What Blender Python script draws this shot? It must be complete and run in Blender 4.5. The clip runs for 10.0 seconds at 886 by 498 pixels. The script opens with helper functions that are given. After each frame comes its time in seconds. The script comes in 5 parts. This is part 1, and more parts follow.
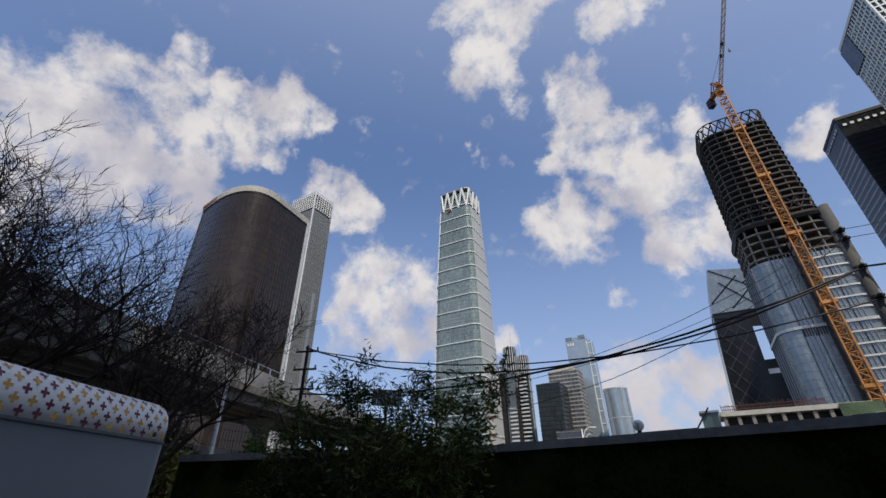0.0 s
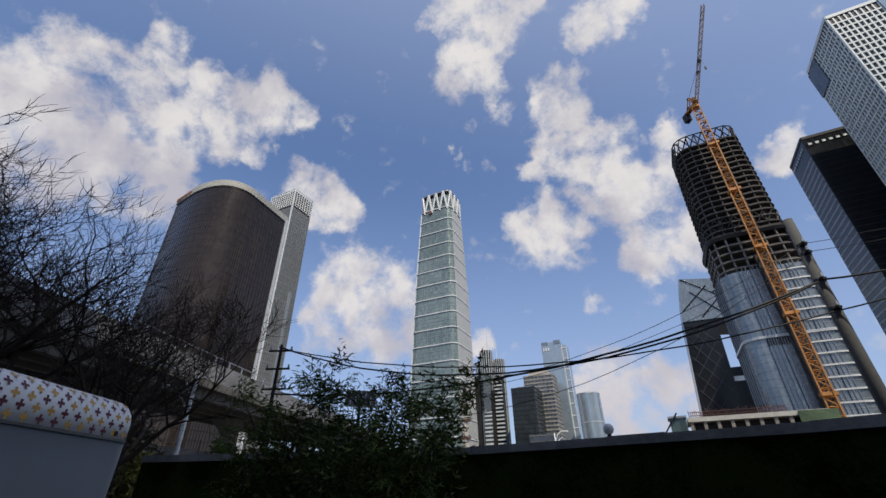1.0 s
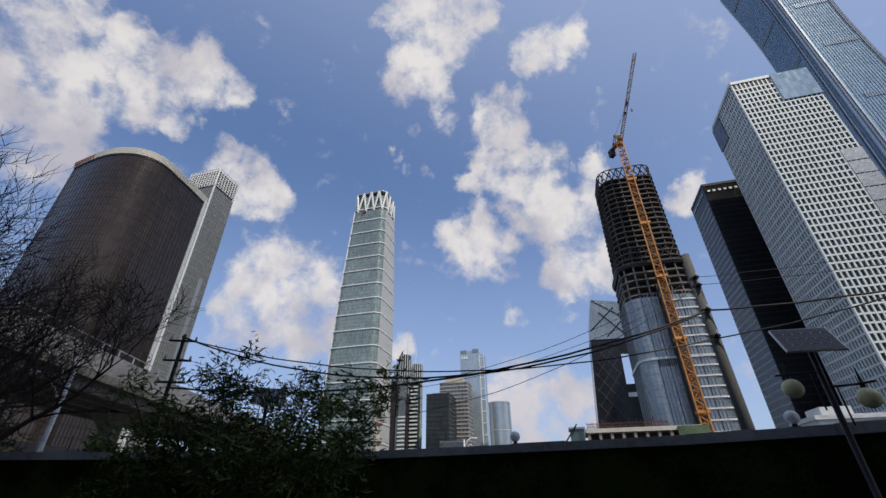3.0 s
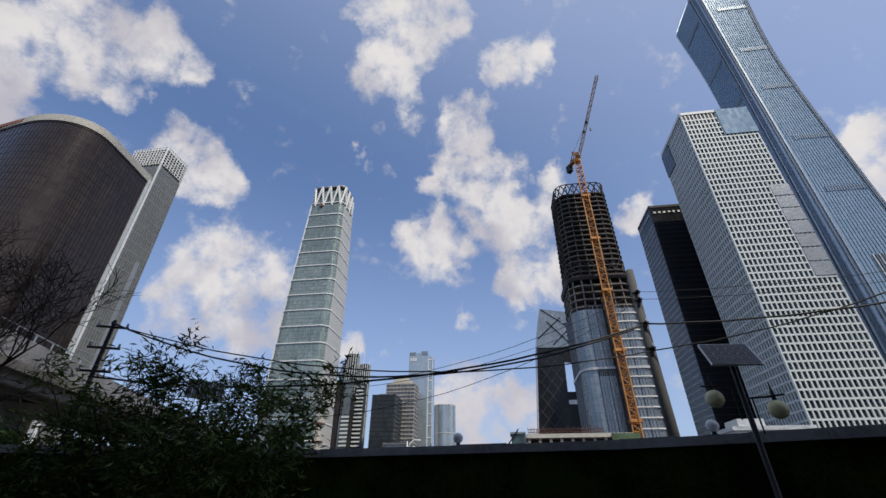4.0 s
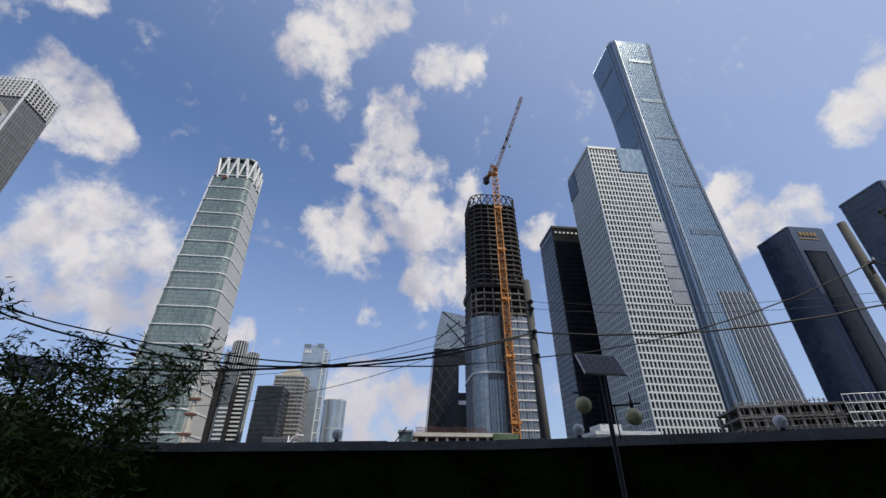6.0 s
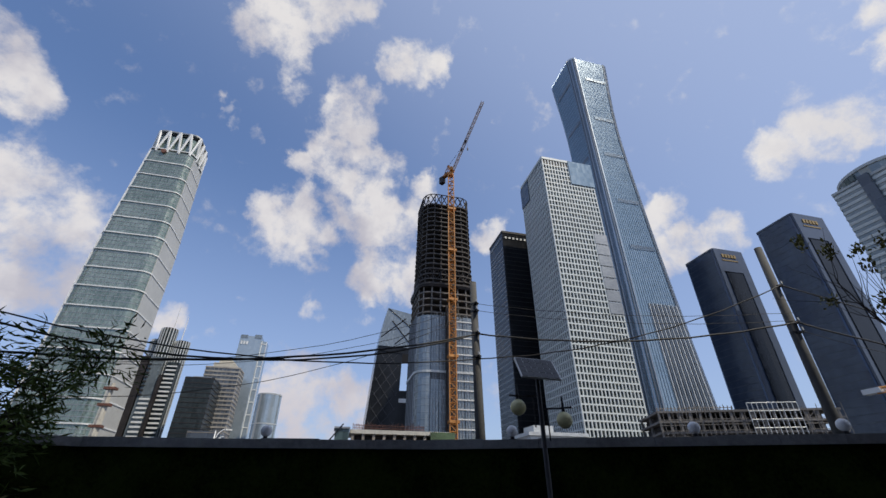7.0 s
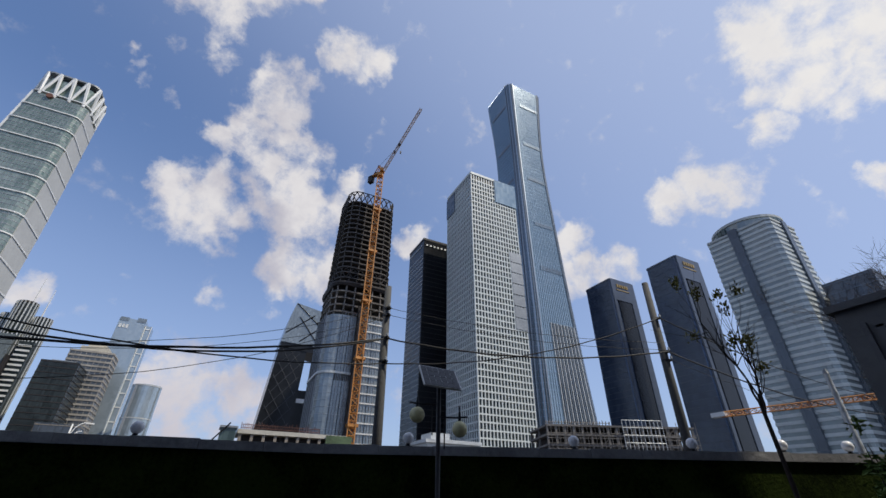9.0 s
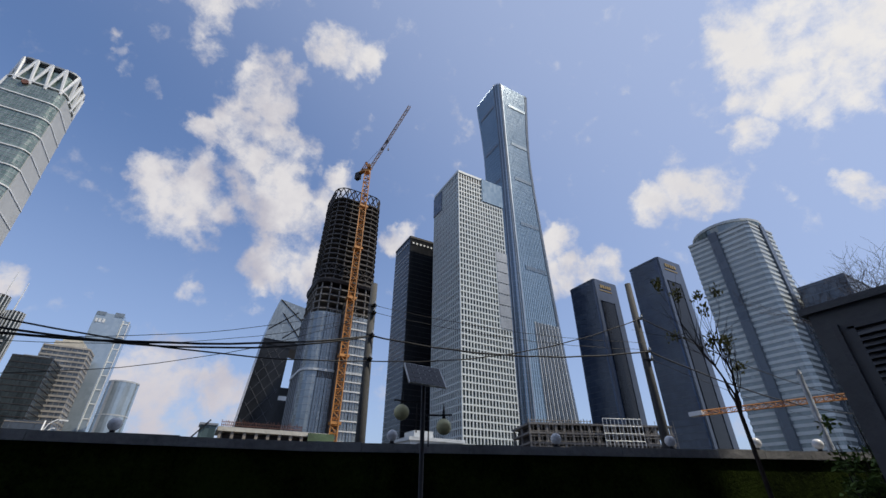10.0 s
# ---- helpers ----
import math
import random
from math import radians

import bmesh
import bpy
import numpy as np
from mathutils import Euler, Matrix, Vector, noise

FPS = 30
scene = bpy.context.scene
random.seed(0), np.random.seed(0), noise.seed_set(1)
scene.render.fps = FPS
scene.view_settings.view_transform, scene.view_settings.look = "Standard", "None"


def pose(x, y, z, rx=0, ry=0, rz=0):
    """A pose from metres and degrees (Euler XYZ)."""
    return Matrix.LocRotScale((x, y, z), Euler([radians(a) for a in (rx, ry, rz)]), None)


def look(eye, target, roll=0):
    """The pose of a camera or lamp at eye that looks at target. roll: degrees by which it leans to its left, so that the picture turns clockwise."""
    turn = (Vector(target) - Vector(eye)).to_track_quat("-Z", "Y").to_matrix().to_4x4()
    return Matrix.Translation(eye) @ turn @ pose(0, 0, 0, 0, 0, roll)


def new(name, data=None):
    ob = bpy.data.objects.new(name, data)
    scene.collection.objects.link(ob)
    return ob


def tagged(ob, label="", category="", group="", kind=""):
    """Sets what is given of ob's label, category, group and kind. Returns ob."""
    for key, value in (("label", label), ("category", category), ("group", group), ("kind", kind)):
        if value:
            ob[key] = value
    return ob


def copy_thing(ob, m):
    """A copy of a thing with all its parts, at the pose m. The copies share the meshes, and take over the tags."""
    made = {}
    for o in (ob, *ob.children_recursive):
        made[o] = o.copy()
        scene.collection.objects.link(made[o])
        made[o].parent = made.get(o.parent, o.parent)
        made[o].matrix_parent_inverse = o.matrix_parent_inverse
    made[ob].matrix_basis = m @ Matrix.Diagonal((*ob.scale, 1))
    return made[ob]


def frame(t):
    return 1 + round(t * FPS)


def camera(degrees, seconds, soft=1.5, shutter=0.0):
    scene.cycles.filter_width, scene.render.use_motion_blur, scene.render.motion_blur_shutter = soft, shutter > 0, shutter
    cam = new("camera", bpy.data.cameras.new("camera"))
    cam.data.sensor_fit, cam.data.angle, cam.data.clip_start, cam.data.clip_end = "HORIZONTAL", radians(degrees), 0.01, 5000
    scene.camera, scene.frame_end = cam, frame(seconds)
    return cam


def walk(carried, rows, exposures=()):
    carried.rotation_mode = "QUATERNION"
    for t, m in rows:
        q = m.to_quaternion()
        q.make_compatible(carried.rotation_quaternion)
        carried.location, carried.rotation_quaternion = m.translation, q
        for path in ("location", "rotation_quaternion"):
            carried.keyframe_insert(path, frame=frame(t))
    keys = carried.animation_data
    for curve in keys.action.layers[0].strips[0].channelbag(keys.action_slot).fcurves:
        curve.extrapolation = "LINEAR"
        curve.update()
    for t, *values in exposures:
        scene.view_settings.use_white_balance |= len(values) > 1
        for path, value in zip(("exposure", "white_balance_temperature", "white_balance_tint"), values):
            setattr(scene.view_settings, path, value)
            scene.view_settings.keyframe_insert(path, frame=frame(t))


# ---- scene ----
cam = camera(93.8, 10.0, soft=1.5)
ROWS = [
    (0, 0.000, 0.000, 1.600, 29.55, 30.07, 0.74),
    (0.5, -0.006, 0.013, 1.585, 28.35, 30.05, 0.66),
    (1, 0.017, 0.015, 1.584, 26.27, 30.35, 0.62),
    (1.5, -0.012, 0.033, 1.572, 24.02, 30.57, 0.54),
    (2, -0.011, 0.041, 1.576, 21.22, 30.67, 0.51),
    (2.5, 0.007, 0.031, 1.580, 18.37, 30.65, 0.47),
    (4, 0.005, 0.027, 1.526, 7.82, 31.06, -0.09),
    (4.5, 0.021, 0.068, 1.520, 4.55, 30.80, -0.31),
    (5, 0.042, 0.109, 1.519, 0.86, 30.90, -0.18),
    (6.5, 0.199, 0.355, 1.590, -10.14, 30.57, 0.09),
    (7, 0.212, 0.359, 1.598, -14.22, 30.53, -0.06),
    (7.5, 0.214, 0.335, 1.596, -17.71, 30.99, -0.59),
    (8, 0.201, 0.306, 1.595, -21.43, 31.55, -0.88),
    (8.5, 0.208, 0.291, 1.603, -24.34, 31.40, -0.56),
    (9, 0.215, 0.287, 1.603, -27.20, 31.23, -0.54),
    (9.5, 0.210, 0.290, 1.603, -29.08, 31.01, -0.55),
    (10, 0.197, 0.284, 1.596, -29.31, 31.00, -0.37),
]
walk(cam, [(t, pose(x, y, z, 90 + pitch, roll, yaw)) for t, x, y, z, yaw, pitch, roll in ROWS],
     exposures=[(0.0, -0.19, 6920, 8), (10.0, -0.19, 6760, 8)])

# ---- world, sun, exposure ----
SUN_AZ, SUN_EL = -135.0, 57.0


def toward(az, el):
    a, e = radians(az), radians(el)
    return Vector((-math.sin(a) * math.cos(e), math.cos(a) * math.cos(e), math.sin(e)))


class Nodes:
    """Short hand for building a node tree."""

    def __init__(self, tree):
        self.tree = tree
        tree.nodes.clear()

    def add(self, kind, **values):
        n = self.tree.nodes.new(kind)
        for key, value in values.items():
            if key in ("operation", "blend_type", "data_type", "interpolation_type", "noise_dimensions", "sky_type", "sun_disc"):
                if key == "operation": n.operation = value
                elif key == "blend_type": n.blend_type = value
                elif key == "data_type": n.data_type = value
                elif key == "interpolation_type": n.interpolation_type = value
                elif key == "noise_dimensions": n.noise_dimensions = value
                elif key == "sky_type": n.sky_type = value
                elif key == "sun_disc": n.sun_disc = value
        return n

    def link(self, a, b):
        self.tree.links.new(a, b)

    def math(self, op, a, b=0.0, clamp=False):
        n = self.add("ShaderNodeMath", operation=op)
        n.use_clamp = clamp
        for i, v in enumerate((a, b)):
            if isinstance(v, (int, float)):
                n.inputs[i].default_value = v
            else:
                self.link(v, n.inputs[i])
        return n.outputs[0]

    def vec(self, op, a, b=None):
        n = self.add("ShaderNodeVectorMath", operation=op)
        for i, v in enumerate((a, b)):
            if v is None:
                continue
            if isinstance(v, (tuple, list, Vector)):
                n.inputs[i].default_value = tuple(v)
            else:
                self.link(v, n.inputs[i])
        return n

    def noise(self, vector, scale, detail=4.0, rough=0.55):
        n = self.add("ShaderNodeTexNoise")
        n.inputs["Scale"].default_value = scale
        n.inputs["Detail"].default_value = detail
        n.inputs["Roughness"].default_value = rough
        if vector is not None:
            self.link(vector, n.inputs["Vector"])
        return n

    def ramp(self, value, lo, hi, out_lo=0.0, out_hi=1.0, smooth=True):
        n = self.add("ShaderNodeMapRange", interpolation_type="SMOOTHSTEP" if smooth else "LINEAR")
        self.link(value, n.inputs[0])
        for i, v in enumerate((lo, hi, out_lo, out_hi)):
            n.inputs[i + 1].default_value = v
        return n.outputs[0]

    def mix(self, fac, a, b, blend="MIX"):
        n = self.add("ShaderNodeMix", data_type="RGBA", blend_type=blend)
        for i, v in ((0, fac), (6, a), (7, b)):
            if isinstance(v, (int, float)):
                n.inputs[i].default_value = v
            elif isinstance(v, tuple):
                n.inputs[i].default_value = (*v, 1.0)
            else:
                self.link(v, n.inputs[i])
        return n.outputs[2]


# cloud banks: azimuth, elevation, radius in degrees
BANK_WEST = [(88.0, 30.9, 4.5), (84.9, 33.6, 4.4), (80.7, 34.5, 4.6), (76.6, 38.4, 4.3), (71.6, 41.1, 4.1), (72.3, 45.6, 2.0), (66.7, 44.5, 2.8),
             (61.8, 43.3, 3.6), (57.0, 45.0, 3.0), (52.1, 45.1, 2.0), (68.7, 36.4, 4.2), (62.3, 40.0, 3.2), (75.0, 31.1, 5.1), (67.4, 31.2, 3.9),
             (80.1, 28.0, 4.4), (85.5, 24.6, 4.8), (57.2, 40.1, 1.6), (47.3, 36.3, 3.3), (43.0, 34.8, 2.9), (45.8, 32.7, 2.1), (81.0, 40.6, 1.6)]
BANK_TOP = [(79.6, 40.6, 3.0), (75.9, 41.7, 2.9), (71.9, 44.2, 2.6), (74.8, 36.5, 3.7), (67.2, 43.4, 2.6), (71.4, 39.4, 3.1)]
BANK_LOW = [(37.3, 26.5, 3.5), (33.4, 24.3, 3.9), (41.3, 24.0, 3.6), (37.1, 22.3, 4.3), (43.4, 20.8, 2.5), (30.8, 21.2, 2.6), (42.7, 18.3, 2.3),
            (39.1, 17.0, 2.7), (32.8, 17.5, 3.1), (21.3, 17.6, 1.9), (4.9, 10.0, 4.3), (-1.9, 10.5, 3.2), (2.7, 6.7, 3.3)]
BANK_HIGH = [(22.5, 54.4, 3.5), (18.5, 52.6, 3.3), (13.4, 57.9, 4.0), (24.2, 59.1, 3.0), (7.7, 60.6, 3.0), (17.8, 60.0, 3.0), (-7.3, 53.9, 3.2),
             (-11.0, 54.4, 2.5), (-2.9, 52.9, 1.8), (24.0, 44.0, 0.7), (22.2, 43.1, 0.8), (20.1, 42.1, 0.9), (18.2, 41.3, 0.7), (19.5, 46.0, 1.1),
             (13.2, 48.6, 1.7), (4.2, 21.0, 1.2)]
BANK_NORTH = [(3.1, 46.5, 4.2), (0.9, 48.6, 2.8), (5.3, 42.8, 3.8), (0.2, 39.7, 5.0), (-2.4, 35.0, 5.4), (-5.3, 30.5, 4.7), (-9.1, 36.0, 3.6), (-7.9, 26.9, 3.6),
              (8.8, 31.6, 5.1), (13.0, 33.3, 2.4), (10.0, 38.9, 2.2), (-11.5, 39.0, 2.0), (-3.6, 26.0, 3.4), (-21.9, 32.4, 2.0), (-12.2, 27.6, 3.3)]
BANK_EAST = [(-78.7, 47.1, 2.9), (-83.1, 45.0, 3.5), (-87.0, 42.2, 3.4), (-88.8, 37.7, 2.6), (-79.0, 41.8, 2.7), (-82.1, 38.5, 2.4), (-85.0, 35.7, 2.1),
             (-75.9, 36.9, 1.9), (-75.1, 33.9, 1.0), (-61.9, 33.4, 2.1), (-65.8, 32.7, 2.9), (-68.5, 30.9, 2.0), (-67.0, 37.7, 1.3), (-82.1, 26.8, 1.5),
             (-76.2, 29.4, 0.7), (-91.5, 40.1, 2.5), (-46.7, 31.0, 1.7), (-47.6, 26.7, 2.1), (-51.8, 26.2, 2.1), (-44.0, 26.2, 1.9)]

world = bpy.data.worlds.new("sky")
scene.world = world
world.use_nodes = True
W = Nodes(world.node_tree)
sky = W.add("ShaderNodeTexSky", sky_type="NISHITA", sun_disc=False)
sky.sun_elevation, sky.sun_rotation = radians(SUN_EL), radians(-SUN_AZ)
sky.altitude, sky.air_density, sky.dust_density, sky.ozone_density = 50, 1.0, 1.4, 2.0
coord = W.add("ShaderNodeTexCoord").outputs["Generated"]
warp = W.vec("SCALE", W.vec("SUBTRACT", W.noise(coord, 10.0, 7, 0.6).outputs["Color"], (0.5, 0.5, 0.5)).outputs[0])
warp.inputs[3].default_value = 0.12
ways = W.vec("NORMALIZE", W.vec("ADD", coord, warp.outputs[0]).outputs[0]).outputs[0]
mask = None
SIZED = [(BANK_WEST, 1.0), (BANK_TOP, 1.0), (BANK_LOW, 1.0), (BANK_HIGH, 0.9), (BANK_NORTH, 0.86), (BANK_EAST, 1.12)]
for az, el, r in [(a, e, q * size) for bank, size in SIZED for a, e, q in bank]:
    dot = W.vec("DOT_PRODUCT", ways, toward(az, el)).outputs[1]
    one = W.ramp(dot, math.cos(radians(r * 1.65)), math.cos(radians(r * 0.05)))
    if r > 4.5:
        one = W.math("MULTIPLY", one, 1.2)
    if r < 1.6:
        one = W.math("MULTIPLY", one, 0.52)
    mask = one if mask is None else W.math("MAXIMUM", mask, one)
fine = W.noise(coord, 15.0, 10, 0.60).outputs["Fac"]
dens = W.math("ADD", mask, W.math("MULTIPLY", W.math("SUBTRACT", fine, 0.5), 2.5))
wisp = W.noise(ways, 30.0, 8, 0.65).outputs["Fac"]
dens = W.math("ADD", dens, W.math("MULTIPLY", W.math("SUBTRACT", wisp, 0.5), 0.9))
cover = W.ramp(dens, 0.20, 1.26)
shade = W.noise(W.vec("ADD", coord, (0.02, 0.03, -0.035)).outputs[0], 7.0, 5, 0.55).outputs["Fac"]
cloud = W.mix(W.ramp(shade, 0.38, 0.62), (0.88, 0.86, 0.90), (0.58, 0.57, 0.67))
up = W.add("ShaderNodeSeparateXYZ")
W.link(coord, up.inputs[0])
blue = W.mix(1.0, sky.outputs[0], (0.125, 0.150, 0.190), "MULTIPLY")
haze = W.mix(W.math("MULTIPLY", W.ramp(up.outputs[2], 0.0, 0.75, 1.0, 0.0), 0.60), blue, (0.46, 0.56, 0.84))
near_sun = W.ramp(W.vec("DOT_PRODUCT", coord, toward(SUN_AZ, SUN_EL)).outputs[1], 0.05, 0.95)
haze = W.mix(W.math("MULTIPLY", near_sun, 0.75), haze, (0.50, 0.60, 0.88))
cloud = W.mix(W.ramp(up.outputs[2], 0.05, 0.35), (0.66, 0.63, 0.72), cloud)
cloud = W.mix(W.math("MULTIPLY", near_sun, 0.85), cloud, (1.0, 0.98, 0.98))
glow = W.mix(W.math("MULTIPLY", cover, 0.93), haze, cloud)
back = W.add("ShaderNodeBackground")
W.link(glow, back.inputs[0])
out = W.add("ShaderNodeOutputWorld")
W.link(back.outputs[0], out.inputs[0])

sun = new("sun", bpy.data.lights.new("sun", "SUN"))
sun.data.energy, sun.data.angle, sun.data.color = 3.9, radians(0.5), (1.0, 0.92, 0.80)
sun.matrix_world = look(toward(SUN_AZ, SUN_EL) * 900, (0, 0, 0))


# ---- materials ----
def mat(name, color, rough=0.8, metal=0.0, vary=0.25, scale=1.0, bump=0.2, second=None, spec=0.5):
    """A surface with grain and stains at two scales; scale is the size of the grain in 1/m."""
    m = bpy.data.materials.new(name)
    m.use_nodes = True
    N = Nodes(m.node_tree)
    co = N.add("ShaderNodeTexCoord").outputs["Object"]
    info = N.add("ShaderNodeObjectInfo").outputs["Random"]
    big = N.noise(co, scale * 0.17, 5, 0.6).outputs["Fac"]
    small = N.noise(co, scale * 3.0, 6, 0.65).outputs["Fac"]
    low = tuple(max(0.0, c * (1 - vary)) for c in color)
    high = tuple(min(1.0, c * (1 + vary)) for c in (second or color))
    f = N.math("ADD", N.math("MULTIPLY", big, 0.6), N.math("MULTIPLY", small, 0.4))
    col = N.mix(N.ramp(f, 0.35, 0.65), low, high)
    tint = N.math("ADD", N.math("MULTIPLY", info, vary * 0.5), 1 - vary * 0.25)
    hsv = N.add("ShaderNodeHueSaturation")
    N.link(col, hsv.inputs["Color"])
    N.link(tint, hsv.inputs["Value"])
    p = N.add("ShaderNodeBsdfPrincipled")
    N.link(hsv.outputs[0], p.inputs["Base Color"])
    N.link(N.math("ADD", N.math("MULTIPLY", N.math("SUBTRACT", small, 0.5), 0.3), rough, True), p.inputs["Roughness"])
    p.inputs["Metallic"].default_value = metal
    p.inputs["Specular IOR Level"].default_value = spec
    if bump:
        b = N.add("ShaderNodeBump")
        b.inputs["Strength"].default_value = bump
        b.inputs["Distance"].default_value = 0.3 / scale
        N.link(small, b.inputs["Height"])
        N.link(b.outputs[0], p.inputs["Normal"])
    o = N.add("ShaderNodeOutputMaterial")
    N.link(p.outputs[0], o.inputs[0])
    return m


def curtain(name, color, second, panel, rough=0.12, metal=0.0, spec=0.8, wobble=0.02, stain=0.25):
    """Facade glass in panes of the given size (metres), each with its own tint and slight tilt."""
    m = bpy.data.materials.new(name)
    m.use_nodes = True
    N = Nodes(m.node_tree)
    co = N.add("ShaderNodeTexCoord").outputs["Object"]
    snap = N.vec("SNAP", N.vec("ADD", co, (0.37, 0.41, 0.13)).outputs[0], panel).outputs[0]
    w = N.add("ShaderNodeTexWhiteNoise")
    N.link(snap, w.inputs["Vector"])
    cloudy = N.noise(co, 0.03, 4, 0.5).outputs["Fac"]
    f = N.math("ADD", N.math("MULTIPLY", w.outputs["Value"], 0.55), N.math("MULTIPLY", N.ramp(cloudy, 0.35, 0.65), 0.45))
    col = N.mix(f, color, second)
    dirt = N.noise(co, 0.35, 6, 0.6).outputs["Fac"]
    col = N.mix(N.ramp(dirt, 0.5, 0.75, 0.0, stain), col, tuple(c * 0.6 for c in color))
    p = N.add("ShaderNodeBsdfPrincipled")
    N.link(col, p.inputs["Base Color"])
    N.link(N.math("ADD", N.math("MULTIPLY", w.outputs["Value"], 0.10), rough), p.inputs["Roughness"])
    p.inputs["Metallic"].default_value = metal
    p.inputs["Specular IOR Level"].default_value = spec
    g = N.add("ShaderNodeNewGeometry")
    tilt = N.vec("SCALE", N.vec("SUBTRACT", w.outputs["Color"], (0.5, 0.5, 0.5)).outputs[0])
    tilt.inputs[3].default_value = wobble
    N.link(N.vec("NORMALIZE", N.vec("ADD", g.outputs["Normal"], tilt.outputs[0]).outputs[0]).outputs[0], p.inputs["Normal"])
    o = N.add("ShaderNodeOutputMaterial")
    N.link(p.outputs[0], o.inputs[0])
    return m


ASPHALT = mat("asphalt", (0.05, 0.05, 0.052), 0.9, scale=2)
CONCRETE = mat("concrete", (0.34, 0.32, 0.29), 0.85, scale=0.8, bump=0.3)
RAW = mat("raw_concrete", (0.30, 0.28, 0.25), 0.9, scale=0.2, vary=0.35, second=(0.27, 0.22, 0.17))
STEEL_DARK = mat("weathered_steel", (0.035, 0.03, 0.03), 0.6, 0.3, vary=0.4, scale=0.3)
RUST = mat("primer_steel", (0.16, 0.07, 0.05), 0.8, 0.0, vary=0.5, scale=0.3)
WHITE = mat("white_cladding", (0.74, 0.75, 0.74), 0.5, vary=0.08, scale=0.1)
PALE = mat("pale_metal", (0.58, 0.60, 0.60), 0.4, 0.2, vary=0.10, scale=0.1)
CREAM = mat("cream_stone", (0.52, 0.49, 0.42), 0.7, vary=0.15, scale=0.2)
GREY_METAL = mat("grey_metal", (0.30, 0.32, 0.34), 0.45, 0.3, vary=0.15, scale=0.2)
BLACK_METAL = mat("black_metal", (0.02, 0.02, 0.022), 0.5, 0.4, vary=0.3, scale=4)
CABLE = mat("cable_rubber", (0.012, 0.012, 0.013), 0.6, vary=0.3, scale=10)
ORANGE = mat("orange_paint", (0.52, 0.205, 0.04), 0.6, vary=0.3, scale=0.6, second=(0.5, 0.22, 0.06))
CRANE_WHITE = mat("jib_paint", (0.48, 0.38, 0.34), 0.6, vary=0.3, scale=0.6)
GREEN_NET = mat("green_net", (0.08, 0.12, 0.065), 0.9, vary=0.4, scale=0.5)
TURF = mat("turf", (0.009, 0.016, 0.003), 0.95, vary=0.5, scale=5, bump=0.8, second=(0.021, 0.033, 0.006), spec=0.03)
COPING = mat("coping", (0.27, 0.27, 0.27), 0.8, vary=0.3, scale=2.5, bump=0.3)
BARK = mat("bark", (0.05, 0.036, 0.028), 0.95, vary=0.4, scale=5, bump=0.6)
TWIG = mat("twig", (0.045, 0.032, 0.026), 0.95, vary=0.4, scale=6, bump=0.0)
LEAF = mat("leaf", (0.055, 0.105, 0.020), 0.7, vary=0.5, scale=3, bump=0.0, second=(0.11, 0.16, 0.035), spec=0.25)
LEAF_YELLOW = mat("young_leaf", (0.22, 0.20, 0.045), 0.6, vary=0.4, scale=6, bump=0.0)
HEDGE = mat("hedge_leaf", (0.045, 0.06, 0.02), 0.8, vary=0.6, scale=2, bump=0.0, second=(0.09, 0.075, 0.03))
GLOBE_WHITE = mat("opal_glass", (0.80, 0.80, 0.80), 0.3, vary=0.08, scale=4, bump=0.0)
GLOBE_YELLOW = mat("yellowed_opal", (0.84, 0.78, 0.42), 0.35, vary=0.12, scale=4, bump=0.0)
SOLAR = mat("solar_cell", (0.028, 0.031, 0.040), 0.35, 0.0, vary=0.3, scale=3, bump=0.0, spec=0.4)
ALU = mat("aluminium", (0.5, 0.5, 0.5), 0.4, 0.8, vary=0.1, scale=3)
VAN_WHITE = mat("white_vinyl", (0.86, 0.86, 0.86), 0.35, vary=0.05, scale=2, bump=0.02)
VAN_GREY = mat("grey_paint", (0.105, 0.125, 0.138), 0.5, vary=0.12, scale=1, bump=0.04)
MAROON = mat("maroon_print", (0.13, 0.012, 0.03), 0.5, vary=0.1, bump=0.0)
OCHRE = mat("ochre_print", (0.66, 0.36, 0.07), 0.5, vary=0.1, bump=0.0)
SHED = mat("shed_paint", (0.125, 0.128, 0.13), 0.55, vary=0.15, scale=2, bump=0.1)
LOUVRE = mat("louvre_metal", (0.13, 0.132, 0.135), 0.5, 0.2, vary=0.15, scale=3)
GOLD = mat("gilt_sign", (0.34, 0.24, 0.10), 0.5, 0.3, vary=0.1, bump=0.0)
G_BROWN = curtain("bronze_glass", (0.040, 0.028, 0.022), (0.072, 0.052, 0.040), (1.5, 1.5, 3.6), 0.10, 0.45, 0.5, 0.03)
G_SILVER = curtain("silver_cladding", (0.125, 0.127, 0.12), (0.20, 0.202, 0.19), (1.5, 1.5, 4.0), 0.4, 0.1, 0.4, 0.02)
G_JADE = curtain("jade_glass", (0.12, 0.18, 0.16), (0.33, 0.395, 0.36), (1.6, 1.6, 4.2), 0.18, 0.3, 0.8, 0.025)
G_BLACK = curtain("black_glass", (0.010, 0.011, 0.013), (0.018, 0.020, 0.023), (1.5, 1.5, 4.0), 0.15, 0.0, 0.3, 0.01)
G_DARK = curtain("dark_window", (0.018, 0.024, 0.028), (0.05, 0.065, 0.07), (2.0, 2.0, 5.0), 0.15, 0.0, 0.4, 0.02)
G_BLUE = curtain("blue_glass", (0.23, 0.32, 0.38), (0.33, 0.42, 0.48), (2.0, 2.0, 4.4), 0.15, 0.45, 0.8, 0.015)
